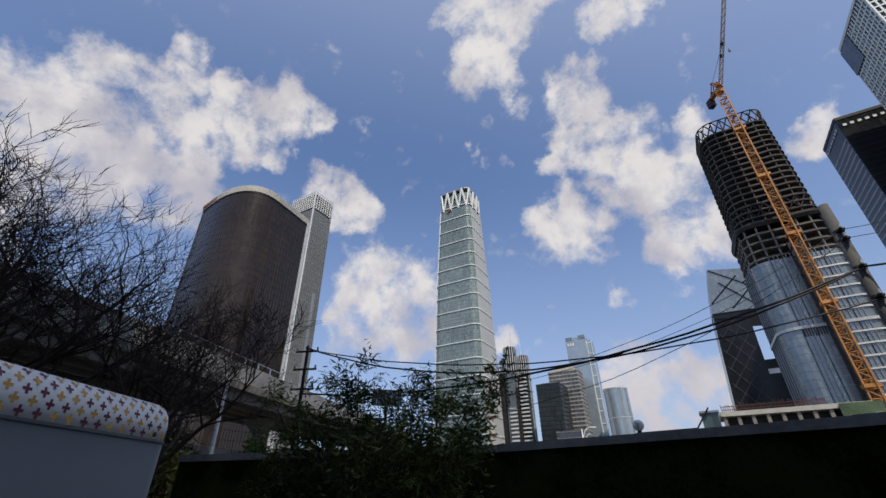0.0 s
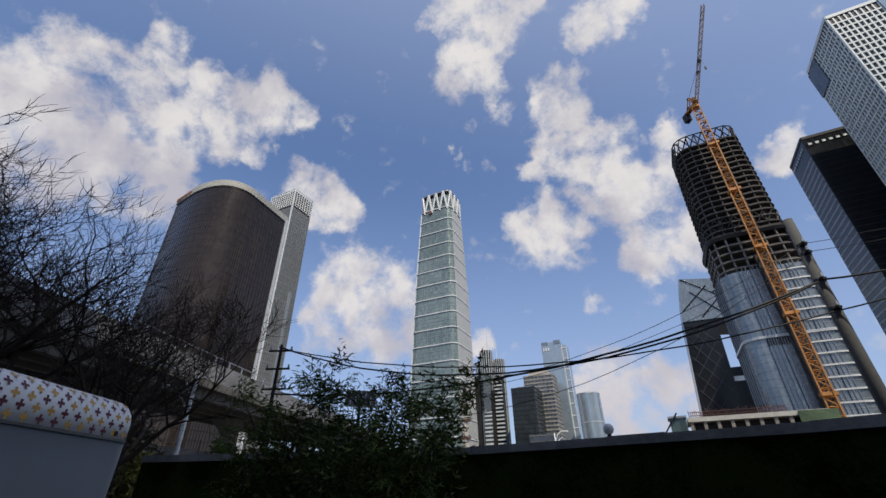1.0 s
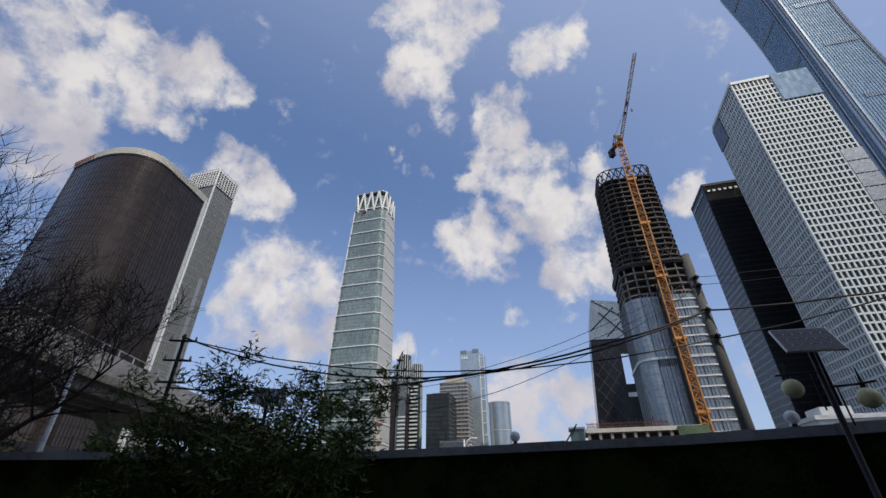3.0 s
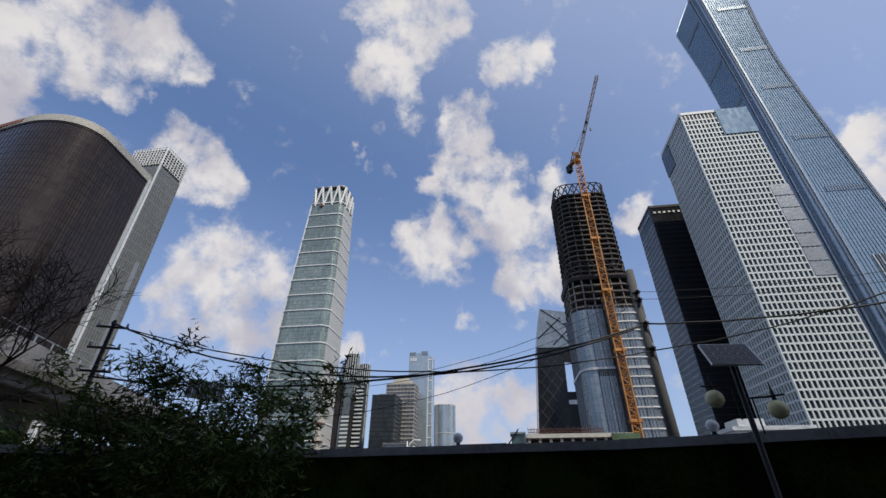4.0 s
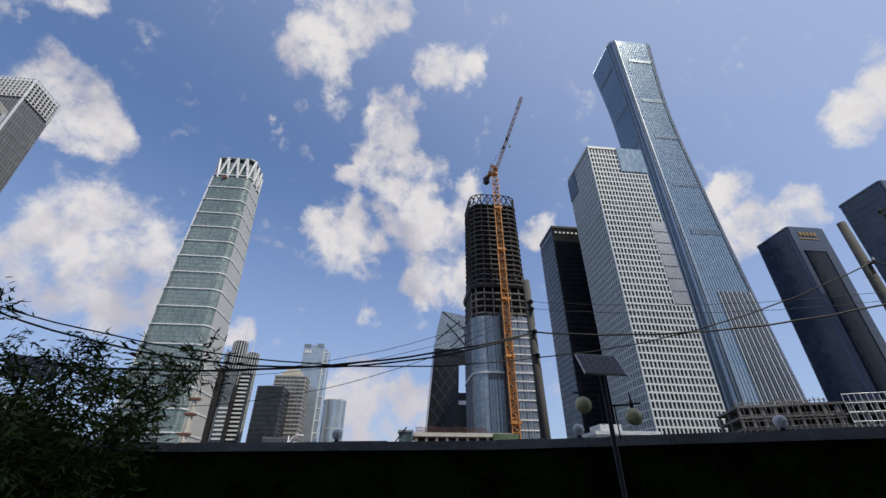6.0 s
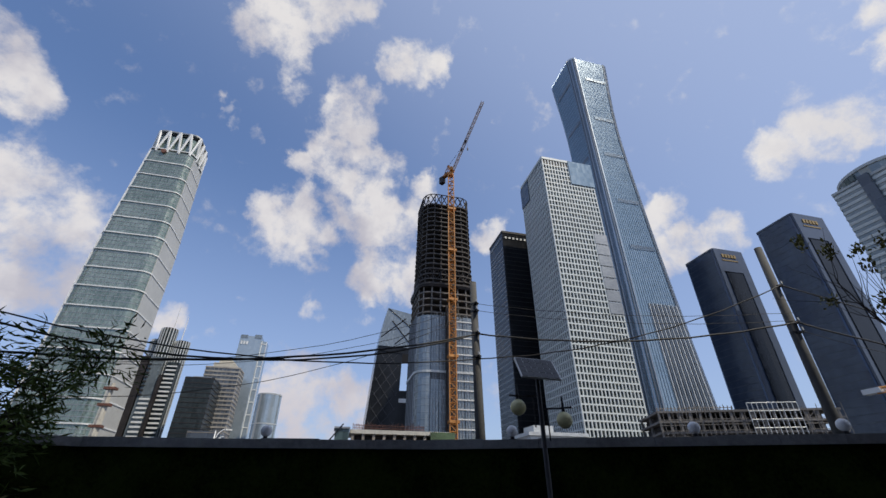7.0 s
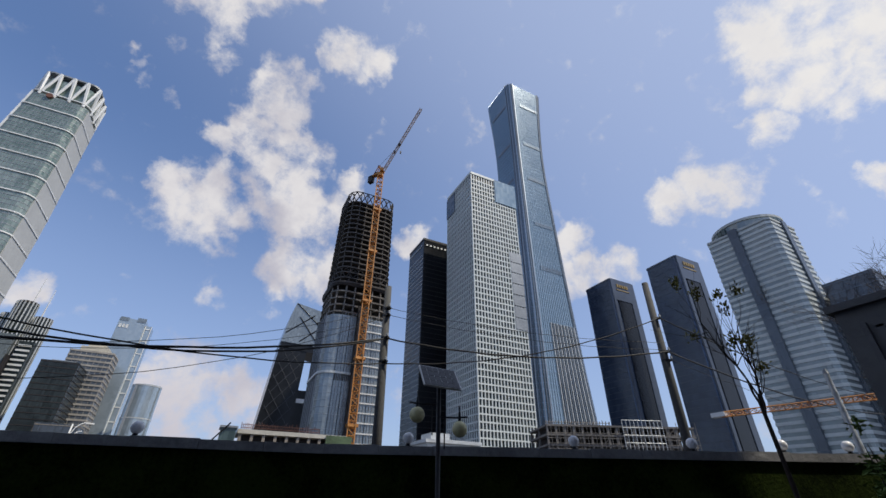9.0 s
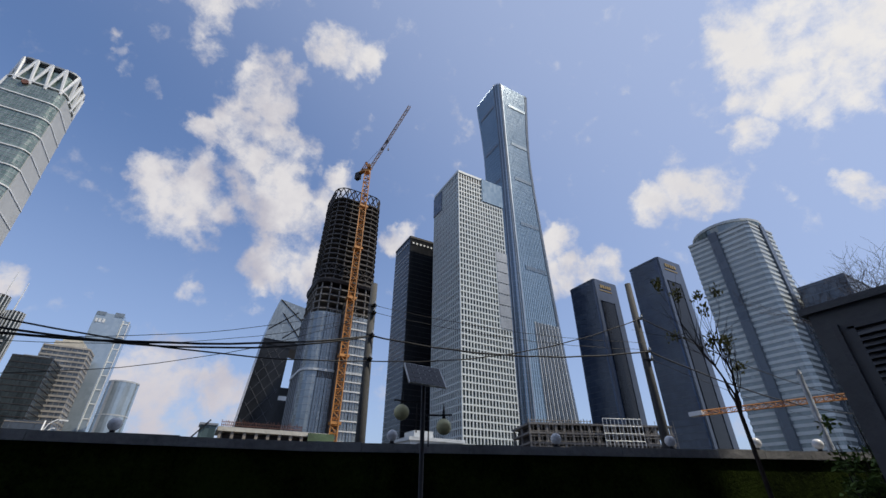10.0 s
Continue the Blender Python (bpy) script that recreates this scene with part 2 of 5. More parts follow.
G_NAVY = curtain("navy_glass", (0.040, 0.062, 0.115), (0.078, 0.112, 0.180), (1.6, 1.6, 4.0), 0.10, 0.45, 0.7, 0.012)
G_SKY = curtain("grey_blue_glass", (0.17, 0.20, 0.22), (0.29, 0.33, 0.35), (1.6, 1.6, 4.0), 0.18, 0.4, 0.8, 0.02)
G_TEAL = curtain("teal_glass", (0.03, 0.05, 0.05), (0.10, 0.15, 0.145), (1.8, 1.8, 3.6), 0.2, 0.2, 0.8, 0.02)
G_SLATE = curtain("slate_glass", (0.07, 0.085, 0.105), (0.11, 0.13, 0.155), (3.0, 3.0, 4.0), 0.22, 0.2, 0.7, 0.02)
POLE = mat("pole_concrete", (0.085, 0.087, 0.087), 0.85, vary=0.25, scale=3, bump=0.2)
SERVICE = mat("service_grey", (0.16, 0.19, 0.23), 0.5, 0.3, vary=0.2, scale=0.1, bump=0.0)
PALE_STONE = mat("pale_stone", (0.46, 0.48, 0.47), 0.6, vary=0.12, scale=0.1, bump=0.0)
SITE_GREY = mat("site_concrete", (0.20, 0.185, 0.17), 0.9, vary=0.4, scale=0.3)
BARE_BRICK = mat("dark_brick", (0.10, 0.075, 0.065), 0.9, vary=0.3, scale=2, bump=0.3)
GRID_WHITE = mat("grid_cladding", (0.68, 0.72, 0.70), 0.5, vary=0.08, scale=0.1, bump=0.0)
DECK = mat("stained_concrete", (0.15, 0.14, 0.125), 0.9, vary=0.35, scale=0.6, bump=0.2)
WARM_METAL = mat("warm_metal", (0.52, 0.52, 0.49), 0.5, 0.1, vary=0.10, scale=0.1, bump=0.0)
G_PALE = curtain("pale_blue_glass", (0.34, 0.41, 0.46), (0.46, 0.53, 0.57), (3.0, 3.0, 4.0), 0.15, 0.45, 0.8, 0.01)
G_BAND = curtain("grey_green_glass", (0.20, 0.235, 0.235), (0.31, 0.34, 0.34), (1.5, 1.5, 3.2), 0.18, 0.3, 0.7, 0.02)
LEG_BAR = mat("leg_bar", (0.05, 0.055, 0.065), 0.6, vary=0.2, scale=0.1, bump=0.0)


# ---- mesh helpers ----
def mesh_of(name, bm, material, smooth=False):
    bmesh.ops.recalc_face_normals(bm, faces=bm.faces)
    me = bpy.data.meshes.new(name)
    bm.to_mesh(me)
    bm.free()
    me.materials.append(material)
    if smooth:
        me.polygons.foreach_set("use_smooth", [True] * len(me.polygons))
    return me


def part(name, bm, material, parent, label="", smooth=False):
    me = bm if isinstance(bm, bpy.types.Mesh) else mesh_of(name, bm, material, smooth)
    ob = new(name, me)
    ob.parent = parent
    if label:
        ob["label"] = label
    return ob


def shared(name, me, parent, x=0.0, y=0.0, z=0.0, turn=0.0):
    """One more piece on a mesh that is already there."""
    ob = new(name, me)
    ob.parent = parent
    ob.matrix_basis = pose(x, y, z, 0, 0, turn)
    return ob


def thing(name, x, y, z, label, category, group="", turn=0.0, kind=""):
    ob = new(name)
    ob.empty_display_size = 0.3
    ob.matrix_basis = pose(x, y, z, 0, 0, turn)
    return tagged(ob, label, category, group, kind)


def solid(name, bm, material, label, category, kind="", smooth=False, group=""):
    return tagged(new(name, mesh_of(name, bm, material, smooth)), label, category, group, kind)


def box(bm, x0, x1, y0, y1, z0, z1):
    v = [bm.verts.new((x, y, z)) for z in (z0, z1) for x, y in ((x0, y0), (x1, y0), (x1, y1), (x0, y1))]
    for f in ((3, 2, 1, 0), (4, 5, 6, 7), (0, 1, 5, 4), (1, 2, 6, 5), (2, 3, 7, 6), (3, 0, 4, 7)):
        bm.faces.new([v[i] for i in f])
    return bm


def block(x0, x1, y0, y1, z0, z1):
    return box(bmesh.new(), x0, x1, y0, y1, z0, z1)


def loft(bm, rings, caps=True):
    rows = [[bm.verts.new(p) for p in ring] for ring in rings]
    n = len(rows[0])
    for a, b in zip(rows, rows[1:]):
        for i in range(n):
            bm.faces.new((a[i], a[(i + 1) % n], b[(i + 1) % n], b[i]))
    if caps:
        bm.faces.new(rows[0][::-1])
        bm.faces.new(rows[-1])
    return bm


def tube(bm, points, radii, n=6):
    """A round bar along points, with its radius at each."""
    rings = []
    pts = [Vector(p) for p in points]
    for i, p in enumerate(pts):
        d = (pts[min(i + 1, len(pts) - 1)] - pts[max(i - 1, 0)]).normalized()
        a = d.orthogonal().normalized() if abs(d.z) > 0.99 else d.cross(Vector((0, 0, 1))).normalized()
        b = d.cross(a)
        r = radii[i] if isinstance(radii, (list, tuple)) else radii
        rings.append([p + r * (math.cos(k * math.tau / n) * a + math.sin(k * math.tau / n) * b) for k in range(n)])
    return loft(bm, rings)


def ball(bm, c, r, rows=10, cols=14):
    rings = []
    for i in range(1, rows):
        a = math.pi * i / rows
        rings.append([(c[0] + r * math.sin(a) * math.cos(math.tau * k / cols), c[1] + r * math.sin(a) * math.sin(math.tau * k / cols), c[2] - r * math.cos(a)) for k in range(cols)])
    return loft(bm, rings)


def outline(hx, hy, r, n=4):
    """A rectangle with rounded corners, counter-clockwise from the -x -y corner."""
    r = max(min(r, hx - 0.01, hy - 0.01), 0.01)
    out = []
    for cx, cy, a0 in ((-hx + r, -hy + r, 180), (hx - r, -hy + r, 270), (hx - r, hy - r, 0), (-hx + r, hy - r, 90)):
        for k in range(n + 1):
            a = radians(a0 + 90 * k / n)
            out.append((cx + r * math.cos(a), cy + r * math.sin(a)))
    return out


def at(profile, z):
    """The half sizes and corner radius of a tower at height z."""
    for (z0, *a), (z1, *b) in zip(profile, profile[1:]):
        if z <= z1:
            f = (z - z0) / (z1 - z0)
            return [p + f * (q - p) for p, q in zip(a, b)]
    return profile[-1][1:]


def shell(profile, levels, n=4, grow=0.0):
    bm = bmesh.new()
    rings = []
    for z in levels:
        hx, hy, r = at(profile, z)
        rings.append([(x, y, z) for x, y in outline(hx + grow, hy + grow, r + grow, n)])
    return loft(bm, rings)


def ring_band(profile, z, h, grow, n=4):
    return shell(profile, (z, z + h), n, grow)


def steps(a, b, n):
    return [a + (b - a) * i / n for i in range(n + 1)]


# ---- ground and the street wall ----
G = bmesh.new()
box(G, -2500, 2500, -2500, 2500, -1.0, 0.0)
solid("ground", G, ASPHALT, "dark grey asphalt street reaching the horizon", "ground", "structure")

WALL_LINE = [(-14.0, 8.4), (-4.7, 11.3), (2.4, 10.1), (14.1, 5.1), (21.5, 1.9)]
WALL_TOP = 2.6


def wall_run(name, a, b, material, z0, z1, thick, grow=0.0):
    a, b = Vector((*a, 0)), Vector((*b, 0))
    d = (b - a).normalized()
    n = Vector((-d.y, d.x, 0))
    bm = bmesh.new()
    ring = [a - d * grow - n * grow, b + d * grow - n * grow, b + d * grow + n * (thick + grow), a - d * grow + n * (thick + grow)]
    loft(bm, [[p + Vector((0, 0, z)) for p in ring] for z in (z0, z1)])
    return bm


def street_wall():
    for i, (a, b) in enumerate(zip(WALL_LINE, WALL_LINE[1:])):
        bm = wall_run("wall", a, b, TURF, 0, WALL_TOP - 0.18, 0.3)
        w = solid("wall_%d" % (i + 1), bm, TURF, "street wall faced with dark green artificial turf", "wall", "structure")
        a3, b3 = Vector((*a, 0)), Vector((*b, 0))
        length = (b3 - a3).length
        d = (b3 - a3).normalized()
        n = max(1, round(length / 1.2))
        for k in range(n):
            p, q = a3 + d * (length * k / n + 0.004), a3 + d * (length * (k + 1) / n - 0.004)
            bm = wall_run("coping", p.xy, q.xy, COPING, WALL_TOP - 0.18, WALL_TOP + 0.01 * math.sin(k * 2.3 + i), 0.3, 0.0)
            for v in bm.verts:
                side = Vector((-d.y, d.x, 0))
                s = (v.co - p).dot(side)
                v.co += side * (-0.06 if s < 0.15 else 0.06)
            part("coping_stone", bm, COPING, w)


street_wall()


def globe_lamp():
    """A white ball on a short stem, on the wall's top."""
    t = thing("wall_lamp", 0, 0, WALL_TOP, "white opal globe lamp on top of the street wall", "lamp", "globe lamps along the wall")
    bm = bmesh.new()
    tube(bm, [(0, 0, 0), (0, 0, 0.02), (0, 0, 0.021), (0, 0, 0.07)], [0.08, 0.08, 0.045, 0.045], 10)
    part("base", bm, BLACK_METAL, t)
    part("globe", ball(bmesh.new(), (0, 0, 0.175), 0.12), GLOBE_WHITE, t, smooth=True)
    return t


first = None
for x, y in ((-1.12, 10.86), (4.1, 9.55), (7.52, 8.07), (10.06, 6.98), (12.06, 6.13), (13.56, 5.49)):
    if first is None:
        first = globe_lamp()
        first.matrix_basis = pose(x, y, WALL_TOP)
    else:
        copy_thing(first, pose(x, y, WALL_TOP))


# ---- towers ----
def tower_body(t, profile, levels, material, n=4, label=""):
    return part("wall", shell(profile, levels, n), material, t, label)


def bands(t, profile, zs, h, grow, material, name="floor_band", n=4):
    for z in zs:
        part(name, ring_band(profile, z, h, grow, n), material, t)


def fins(t, x0, x1, y0, y1, z0, z1, count, w, d, material, faces="snew", name="mullion"):
    """Upright bars on the faces of a box-shaped tower."""
    bm = block(-w / 2, w / 2, -d, d * 0.5, z0, z1)
    me = mesh_of(name, bm, material)
    for f in faces:
        along = (x0, x1) if f in "sn" else (y0, y1)
        k = count if f in "sn" else max(2, round(count * (y1 - y0) / (x1 - x0)))
        for u in steps(*along, k):
            if f == "s": shared(name, me, t, u, y0, 0, 0)
            if f == "n": shared(name, me, t, u, y1, 0, 180)
            if f == "e": shared(name, me, t, x1, u, 0, 90)
            if f == "w": shared(name, me, t, x0, u, 0, -90)


def bowed(points, n=5):
    """A smooth line through a few corner points of a plan."""
    out = []
    for i in range(len(points) - 1):
        p0, p1, p2, p3 = [Vector(points[min(max(k, 0), len(points) - 1)]) for k in (i - 1, i, i + 1, i + 2)]
        for k in range(n):
            f = k / n
            out.append(0.5 * (2 * p1 + (p2 - p0) * f + (2 * p0 - 5 * p1 + 4 * p2 - p3) * f * f + (3 * p1 - p0 - 3 * p2 + p3) * f ** 3))
    return out + [Vector(points[-1])]


def bronze_tower():
    t = thing("office_tower", -209.5, 130, 0, "dark bronze glass office tower with bowed front and cream parapet", "office tower")
    front = bowed([(-20.3, -19.7), (3.7, -22.7), (19.5, -19.5), (26.6, -10.7), (25.8, 4.0), (23.2, 24.2)])
    mid = Vector((0, 2))

    def ring(z, g=0.0):
        pts = [p + (p - mid).normalized() * g for p in front] + [Vector((-20.3, 24.2))]
        return [(p.x, p.y, z) for p in pts]

    part("wall", loft(bmesh.new(), [ring(z) for z in (0, 40, 80, 120, 150.5)]), G_BROWN, t)
    part("cornice", loft(bmesh.new(), [ring(z, 0.25) for z in (150.5, 151.4)]), BRONZE_BAND, t)
    part("parapet", loft(bmesh.new(), [ring(z, 0.6) for z in (151.4, 155.3)]), CREAM, t, "cream stone parapet")
    for k in range(4):
        part("parapet_joint", loft(bmesh.new(), [ring(z, 0.66) for z in (152.1 + k * 0.85, 152.25 + k * 0.85)]), PALE_STONE, t)
    for k in range(1, 37):
        z = 1.0 + k * 4.1
        part("floor_band", loft(bmesh.new(), [ring(q, 0.05) for q in (z, z + 0.3)]), BRONZE_BAND, t)
    me = mesh_of("mullion", block(-0.07, 0.07, -0.12, 0.05, 0, 150.4), BRONZE_BAND)
    for p, q in zip(front, front[1:]):
        d = q - p
        for f in (0.0, 0.5):
            c = p + d * f
            shared("mullion", me, t, c.x, c.y, 0, math.degrees(math.atan2(d.y, d.x)))
    part("corner_strip", block(22.5, 23.9, 23.0, 24.6, 0, 153), PALE, t)
    for k in range(9):
        c = front[0].lerp(front[5], 0.06 + k * 0.075)
        bm = block(-0.55, 0.55, -1.2, -0.6, 152.2, 154.4)
        bm.transform(pose(c.x, c.y, 0, 0, 0, -7))
        part("sign_mark", bm, RUST, t)
    return t


BRONZE_BAND = mat("bronze_band", (0.026, 0.019, 0.016), 0.4, 0.3, vary=0.3, scale=0.2, bump=0.0)
bronze_tower()


def silver_tower():
    t = thing("skyscraper", -320.5, 267.5, 0, "silver-grey clad skyscraper with a latticed crown", "skyscraper")
    hx, hy = 17.5, 13.5
    prof = [(0, hx, hy, 0.6), (296, hx, hy, 0.6)]
    tower_body(t, prof, (0, 100, 200, 269), G_SILVER)
    bands(t, prof, [8 + 8.6 * k for k in range(31)], 0.5, 0.15, GREY_METAL)
    fins(t, -hx, hx, -hy, hy, 0, 271, 14, 0.2, 0.3, GREY_METAL, "se")
    part("crown_core", shell([(0, hx - 0.5, hy - 0.5, 0.5), (300, hx - 0.5, hy - 0.5, 0.5)], (269, 289.5)), STEEL_DARK, t)
    fins(t, -hx, hx, -hy, hy, 271, 292.5, 11, 0.55, 0.9, WHITE, "se", "crown_rib")
    for k in range(8):
        z = 271 + 3.0 * k
        for a, b, c, d in ((-hx, hx, -hy - 0.7, -hy - 0.1), (hx + 0.1, hx + 0.7, -hy, hy)):
            part("crown_rail", block(a, b, c, d, z, z + 0.55), WHITE, t)
    part("corner_strip", block(hx - 0.6, hx + 0.6, -hy - 0.6, -hy + 0.6, 0, 293.5), WHITE, t)
    part("lift_shaft", block(hx, hx + 0.8, 3, 7, 0, 175), GREY_METAL, t, "recessed dark vertical strip")


silver_tower()


def jade_tower():
    t = thing("skyscraper", -193.6, 395, 0, "tapered pale green glass skyscraper with white strut crown", "skyscraper")
    prof = [(0, 28.4, 26, 7), (90, 27.2, 24.5, 7), (200, 25.0, 22.4, 7), (304, 21.0, 18.6, 6.5), (333, 20.4, 18.0, 6.5)]
    tower_body(t, prof, steps(0, 304, 12), G_JADE, 5)
    zs = [26 + 17.5 * k for k in range(17)]
    bands(t, prof, zs, 1.0, 0.8, WHITE, "sky_ledge", 5)
    bands(t, prof, [z for z in steps(4, 302, 74) if min(abs(z - q) for q in zs) > 2.2], 0.45, 0.14, GREY_METAL, "floor_band", 5)
    # upright fins that follow the taper; the east side is clad more closely
    lev = steps(0, 304, 10)
    for side, count in (("s", 15), ("e", 22)):
        for k in range(count + 1):
            bm = bmesh.new()
            rings = []
            for z in lev:
                hx, hy, r = at(prof, z)
                u = -(hx - r) + 2 * (hx - r) * k / count
                a, b = (0.07, 0.2) if side == "s" else (0.14, 0.5)
                q = [(u - a, -hy - b), (u + a, -hy - b), (u + a, -hy + 0.1), (u - a, -hy + 0.1)]
                rings.append([(x, y, z) for x, y in q] if side == "s" else [(-y, x, z) for x, y in q])
            part("fin", loft(bm, rings), WARM_METAL if side == "e" else GREY_METAL, t)
    rings = []
    for z in steps(0, 303, 12):
        hx, hy, r = at(prof, z)
        w = hy - r * 0.75
        rings.append([(hx - 0.6, -w, z), (hx + 0.35, -w, z), (hx + 0.35, w, z), (hx - 0.6, w, z)])
    part("east_cladding", loft(bmesh.new(), rings), WARM_METAL, t, "pale grey metal side cladding")
    for sx, sy in ((-1, -1), (1, 1)):
        bm = bmesh.new()
        rings = []
        for z in steps(0, 306, 8):
            hx, hy, r = at(prof, z)
            x, y = sx * (hx - r * 0.29), sy * (hy - r * 0.29)
            rings.append([(x + a, y + b, z) for a, b in ((-.8, -.8), (.8, -.8), (.8, .8), (-.8, .8))])
        part("edge_strip", loft(bm, rings), WHITE, t)
    core = [(304, 18.5, 16.5, 6), (330, 18.0, 16.0, 6)]
    part("crown_core", shell(core, (304, 327), 5), G_JADE, t, "pale green glass behind the struts")
    low, high = [outline(*at(prof, z), 5) for z in (304, 332)]
    ring_l, ring_h = [], []
    for ring, store in ((low, ring_l), (high, ring_h)):
        n = len(ring)
        length = [(Vector(ring[(i + 1) % n]) - Vector(ring[i])).length for i in range(n)]
        total = sum(length)
        for k in range(28):
            s, i = total * k / 28, 0
            while s > length[i]:
                s -= length[i]
                i += 1
            store.append(Vector(ring[i]).lerp(Vector(ring[(i + 1) % n]), s / length[i]))
    for k in range(28):
        for j in ((k + 1) % 28, k - 1):
            if k % 2 == 0:
                bm = bmesh.new()
                tube(bm, [(*ring_l[k], 303), (*ring_h[j], 332)], [1.0, 1.45], 5)
                part("crown_strut", bm, WHITE, t)
    part("crown_ring", shell(prof, (331.2, 332.8), 5, 0.2), GREY_METAL, t)
    part("crown_mark", tube(bmesh.new(), [(-6, -20.6, 303), (-6, -19.0, 303)], 2.4, 12), RUST, t, "round red marker")


jade_tower()


def twin_cylinders():
    t = thing("apartment_tower", -178, 490, 0, "pair of dark cylindrical towers with white balcony bands and spires", "tower")
    for cx, cy, r, h in ((-1.5, 0, 8.0, 152), (13.5, 3, 7.2, 140), (-12, 5, 5.2, 141)):
        prof = [(0, r, r, r * 0.98), (h, r, r, r * 0.98)]
        bm = shell(prof, (0, h), 6)
        bmesh.ops.translate(bm, verts=bm.verts, vec=(cx, cy, 0))
        part("wall", bm, G_DARK, t)
        me = mesh_of("pilaster", block(-0.45, 0.45, -0.6, 0.2, 0, h + 1.5), PALE)
        for k in range(9):
            a = 190 + k * 160 / 8
            shared("pilaster", me, t, cx + r * math.cos(radians(a)), cy + r * math.sin(radians(a)), 0, a + 90)
        bm = shell(prof, (h, h + 2), 6, -0.5)
        bmesh.ops.translate(bm, verts=bm.verts, vec=(cx, cy, 0))
        part("roof", bm, STEEL_DARK, t)
    # pale glazed bay between the drums, a dark divider and the balconies before them
    part("glazed_bay", block(-7.0, 5.0, -9.4, -6.0, 0, 122), G_SKY, t, "pale green-blue glazed bay")
    part("side_bay", block(-16.5, -8.6, -8.6, 0.0, 0, 122), STEEL_DARK, t, "dark side bay")
    part("glazed_bay", block(8.2, 19.0, -6.2, -2.0, 0, 118), G_DARK, t)
    part("divider", block(6.0, 8.2, -11.0, -3.0, 0, 104), STEEL_DARK, t)
    me = mesh_of("balcony", block(-4.6, 4.6, -1.2, 0.4, 0, 1.5), WHITE)
    low = mesh_of("balcony", block(-4.4, 4.4, -1.2, 0.4, 0, 1.7), WHITE)
    for k in range(27):
        shared("balcony", me, t, 13.6, -6.3, 4 + k * 4.2)
        if k < 19:
            shared("balcony", low, t, 0.2, -9.6, 4 + k * 4.2)
        else:
            shared("bay_rail", mesh_of("bay_rail", block(-1.5, 1.5, -1.0, 0.2, 0, 1.4), STEEL_DARK), t, -5.4, -9.5, 4 + k * 4.2)
    for x, h in ((1, 180), (12, 170)):
        part("spire", tube(bmesh.new(), [(x, 0, 139), (x, 0, h)], [0.7, 0.22], 6), WHITE, t)


twin_cylinders()


def slab(name, x0, x1, y0, y1, h, glass, bandm, label, floors, count, category="office tower", grow=0.2, bh=0.6, finm=None, faces="snew", r=0.3):
    cx, cy, hx, hy = (x0 + x1) / 2, (y0 + y1) / 2, (x1 - x0) / 2, (y1 - y0) / 2
    t = thing(name, cx, cy, 0, label, category)
    prof = [(0, hx, hy, r), (h, hx, hy, r)]
    tower_body(t, prof, (0, h), glass, 3)
    if floors:
        bands(t, prof, [h * (k + 0.7) / floors for k in range(floors)], bh, grow, bandm, "floor_band", 3)
    if count:
        fins(t, -hx + r, hx - r, -hy + r, hy - r, 0, h, count, 0.3, grow + 0.1, finm or bandm, faces)
    return t, prof


def far_group():
    t, prof = slab("office_block", -139.5, -114, 452, 485, 98, G_DARK, STEEL_DARK, "dark grey-brown glass office block among far towers", 22, 10)
    part("roof_box", block(-8, 8, -10, 10, 98, 100), GREY_METAL, t)
    t, prof = slab("office_block", -136, -102, 495, 520, 119, G_SLATE, CONCRETE, "stepped beige office block with banded windows", 28, 8, bh=1.6, grow=0.4)
    part("roof_step", block(-11, 11, -10, 10, 118, 124), CREAM, t)
    part("roof_step", block(-7, 7, -6, 6, 124, 128), CREAM, t)
    t, prof = slab("office_tower", -122.6, -97, 552, 575, 173, G_PALE, PALE, "slim pale blue glass tower with white frame", 0, 3, grow=0.05, finm=PALE)
    part("side_wing", block(12.8, 19.0, -8, 9, 0, 168), G_PALE, t)
    for z in steps(10, 164, 11):
        part("side_frame", block(12.8, 19.3, -8.4, -7.9, z, z + 1.0), WHITE, t)
    for x in (12.9, 18.6):
        part("side_frame", block(x, x + 0.8, -8.6, -7.9, 0, 168), WHITE, t)
    for k in range(5):
        part("vent_panel", block(-11.5, -5.5, -11.8, -11.4, 60 + k * 6, 64 + k * 6), SERVICE, t)
    part("roof_screen", block(-12, -4, -11.9, -10, 170, 174), G_SKY, t)
    part("roof_screen", block(4, 12.5, -11.9, -10, 170, 175), G_SKY, t)
    for k in range(3):
        part("sign_mark", block(-11 + k * 3.2, -8.8 + k * 3.2, -12.0, -11.7, 162, 166), WHITE, t)
    t = thing("office_tower", -70, 525, 0, "round grey-blue glass tower with rooftop plant", "office tower")
    prof = [(0, 12.9, 12.9, 12.7), (98, 12.9, 12.9, 12.7)]
    tower_body(t, prof, (0, 98), G_PALE, 8)
    bands(t, prof, [14, 66, 96.6], 1.0, 0.2, PALE, "floor_band", 8)
    part("fin", block(-9, -7, -11.9, -9, 0, 97), GREY_METAL, t)
    for k in range(3):
        part("roof_unit", ball(bmesh.new(), (-6 + k * 5, 0, 99), 1.6, 6, 8), WHITE, t)
    # low roofs between the towers and the street
    slab("office_block", -110, -85, 400, 420, 45, G_SLATE, RAW, "low brown office block in the distance", 9, 6)
    slab("apartment_block", -185, -150, 300, 320, 30, G_TEAL, WHITE, "low glazed podium with white bands", 6, 10, bh=1.0)


far_group()


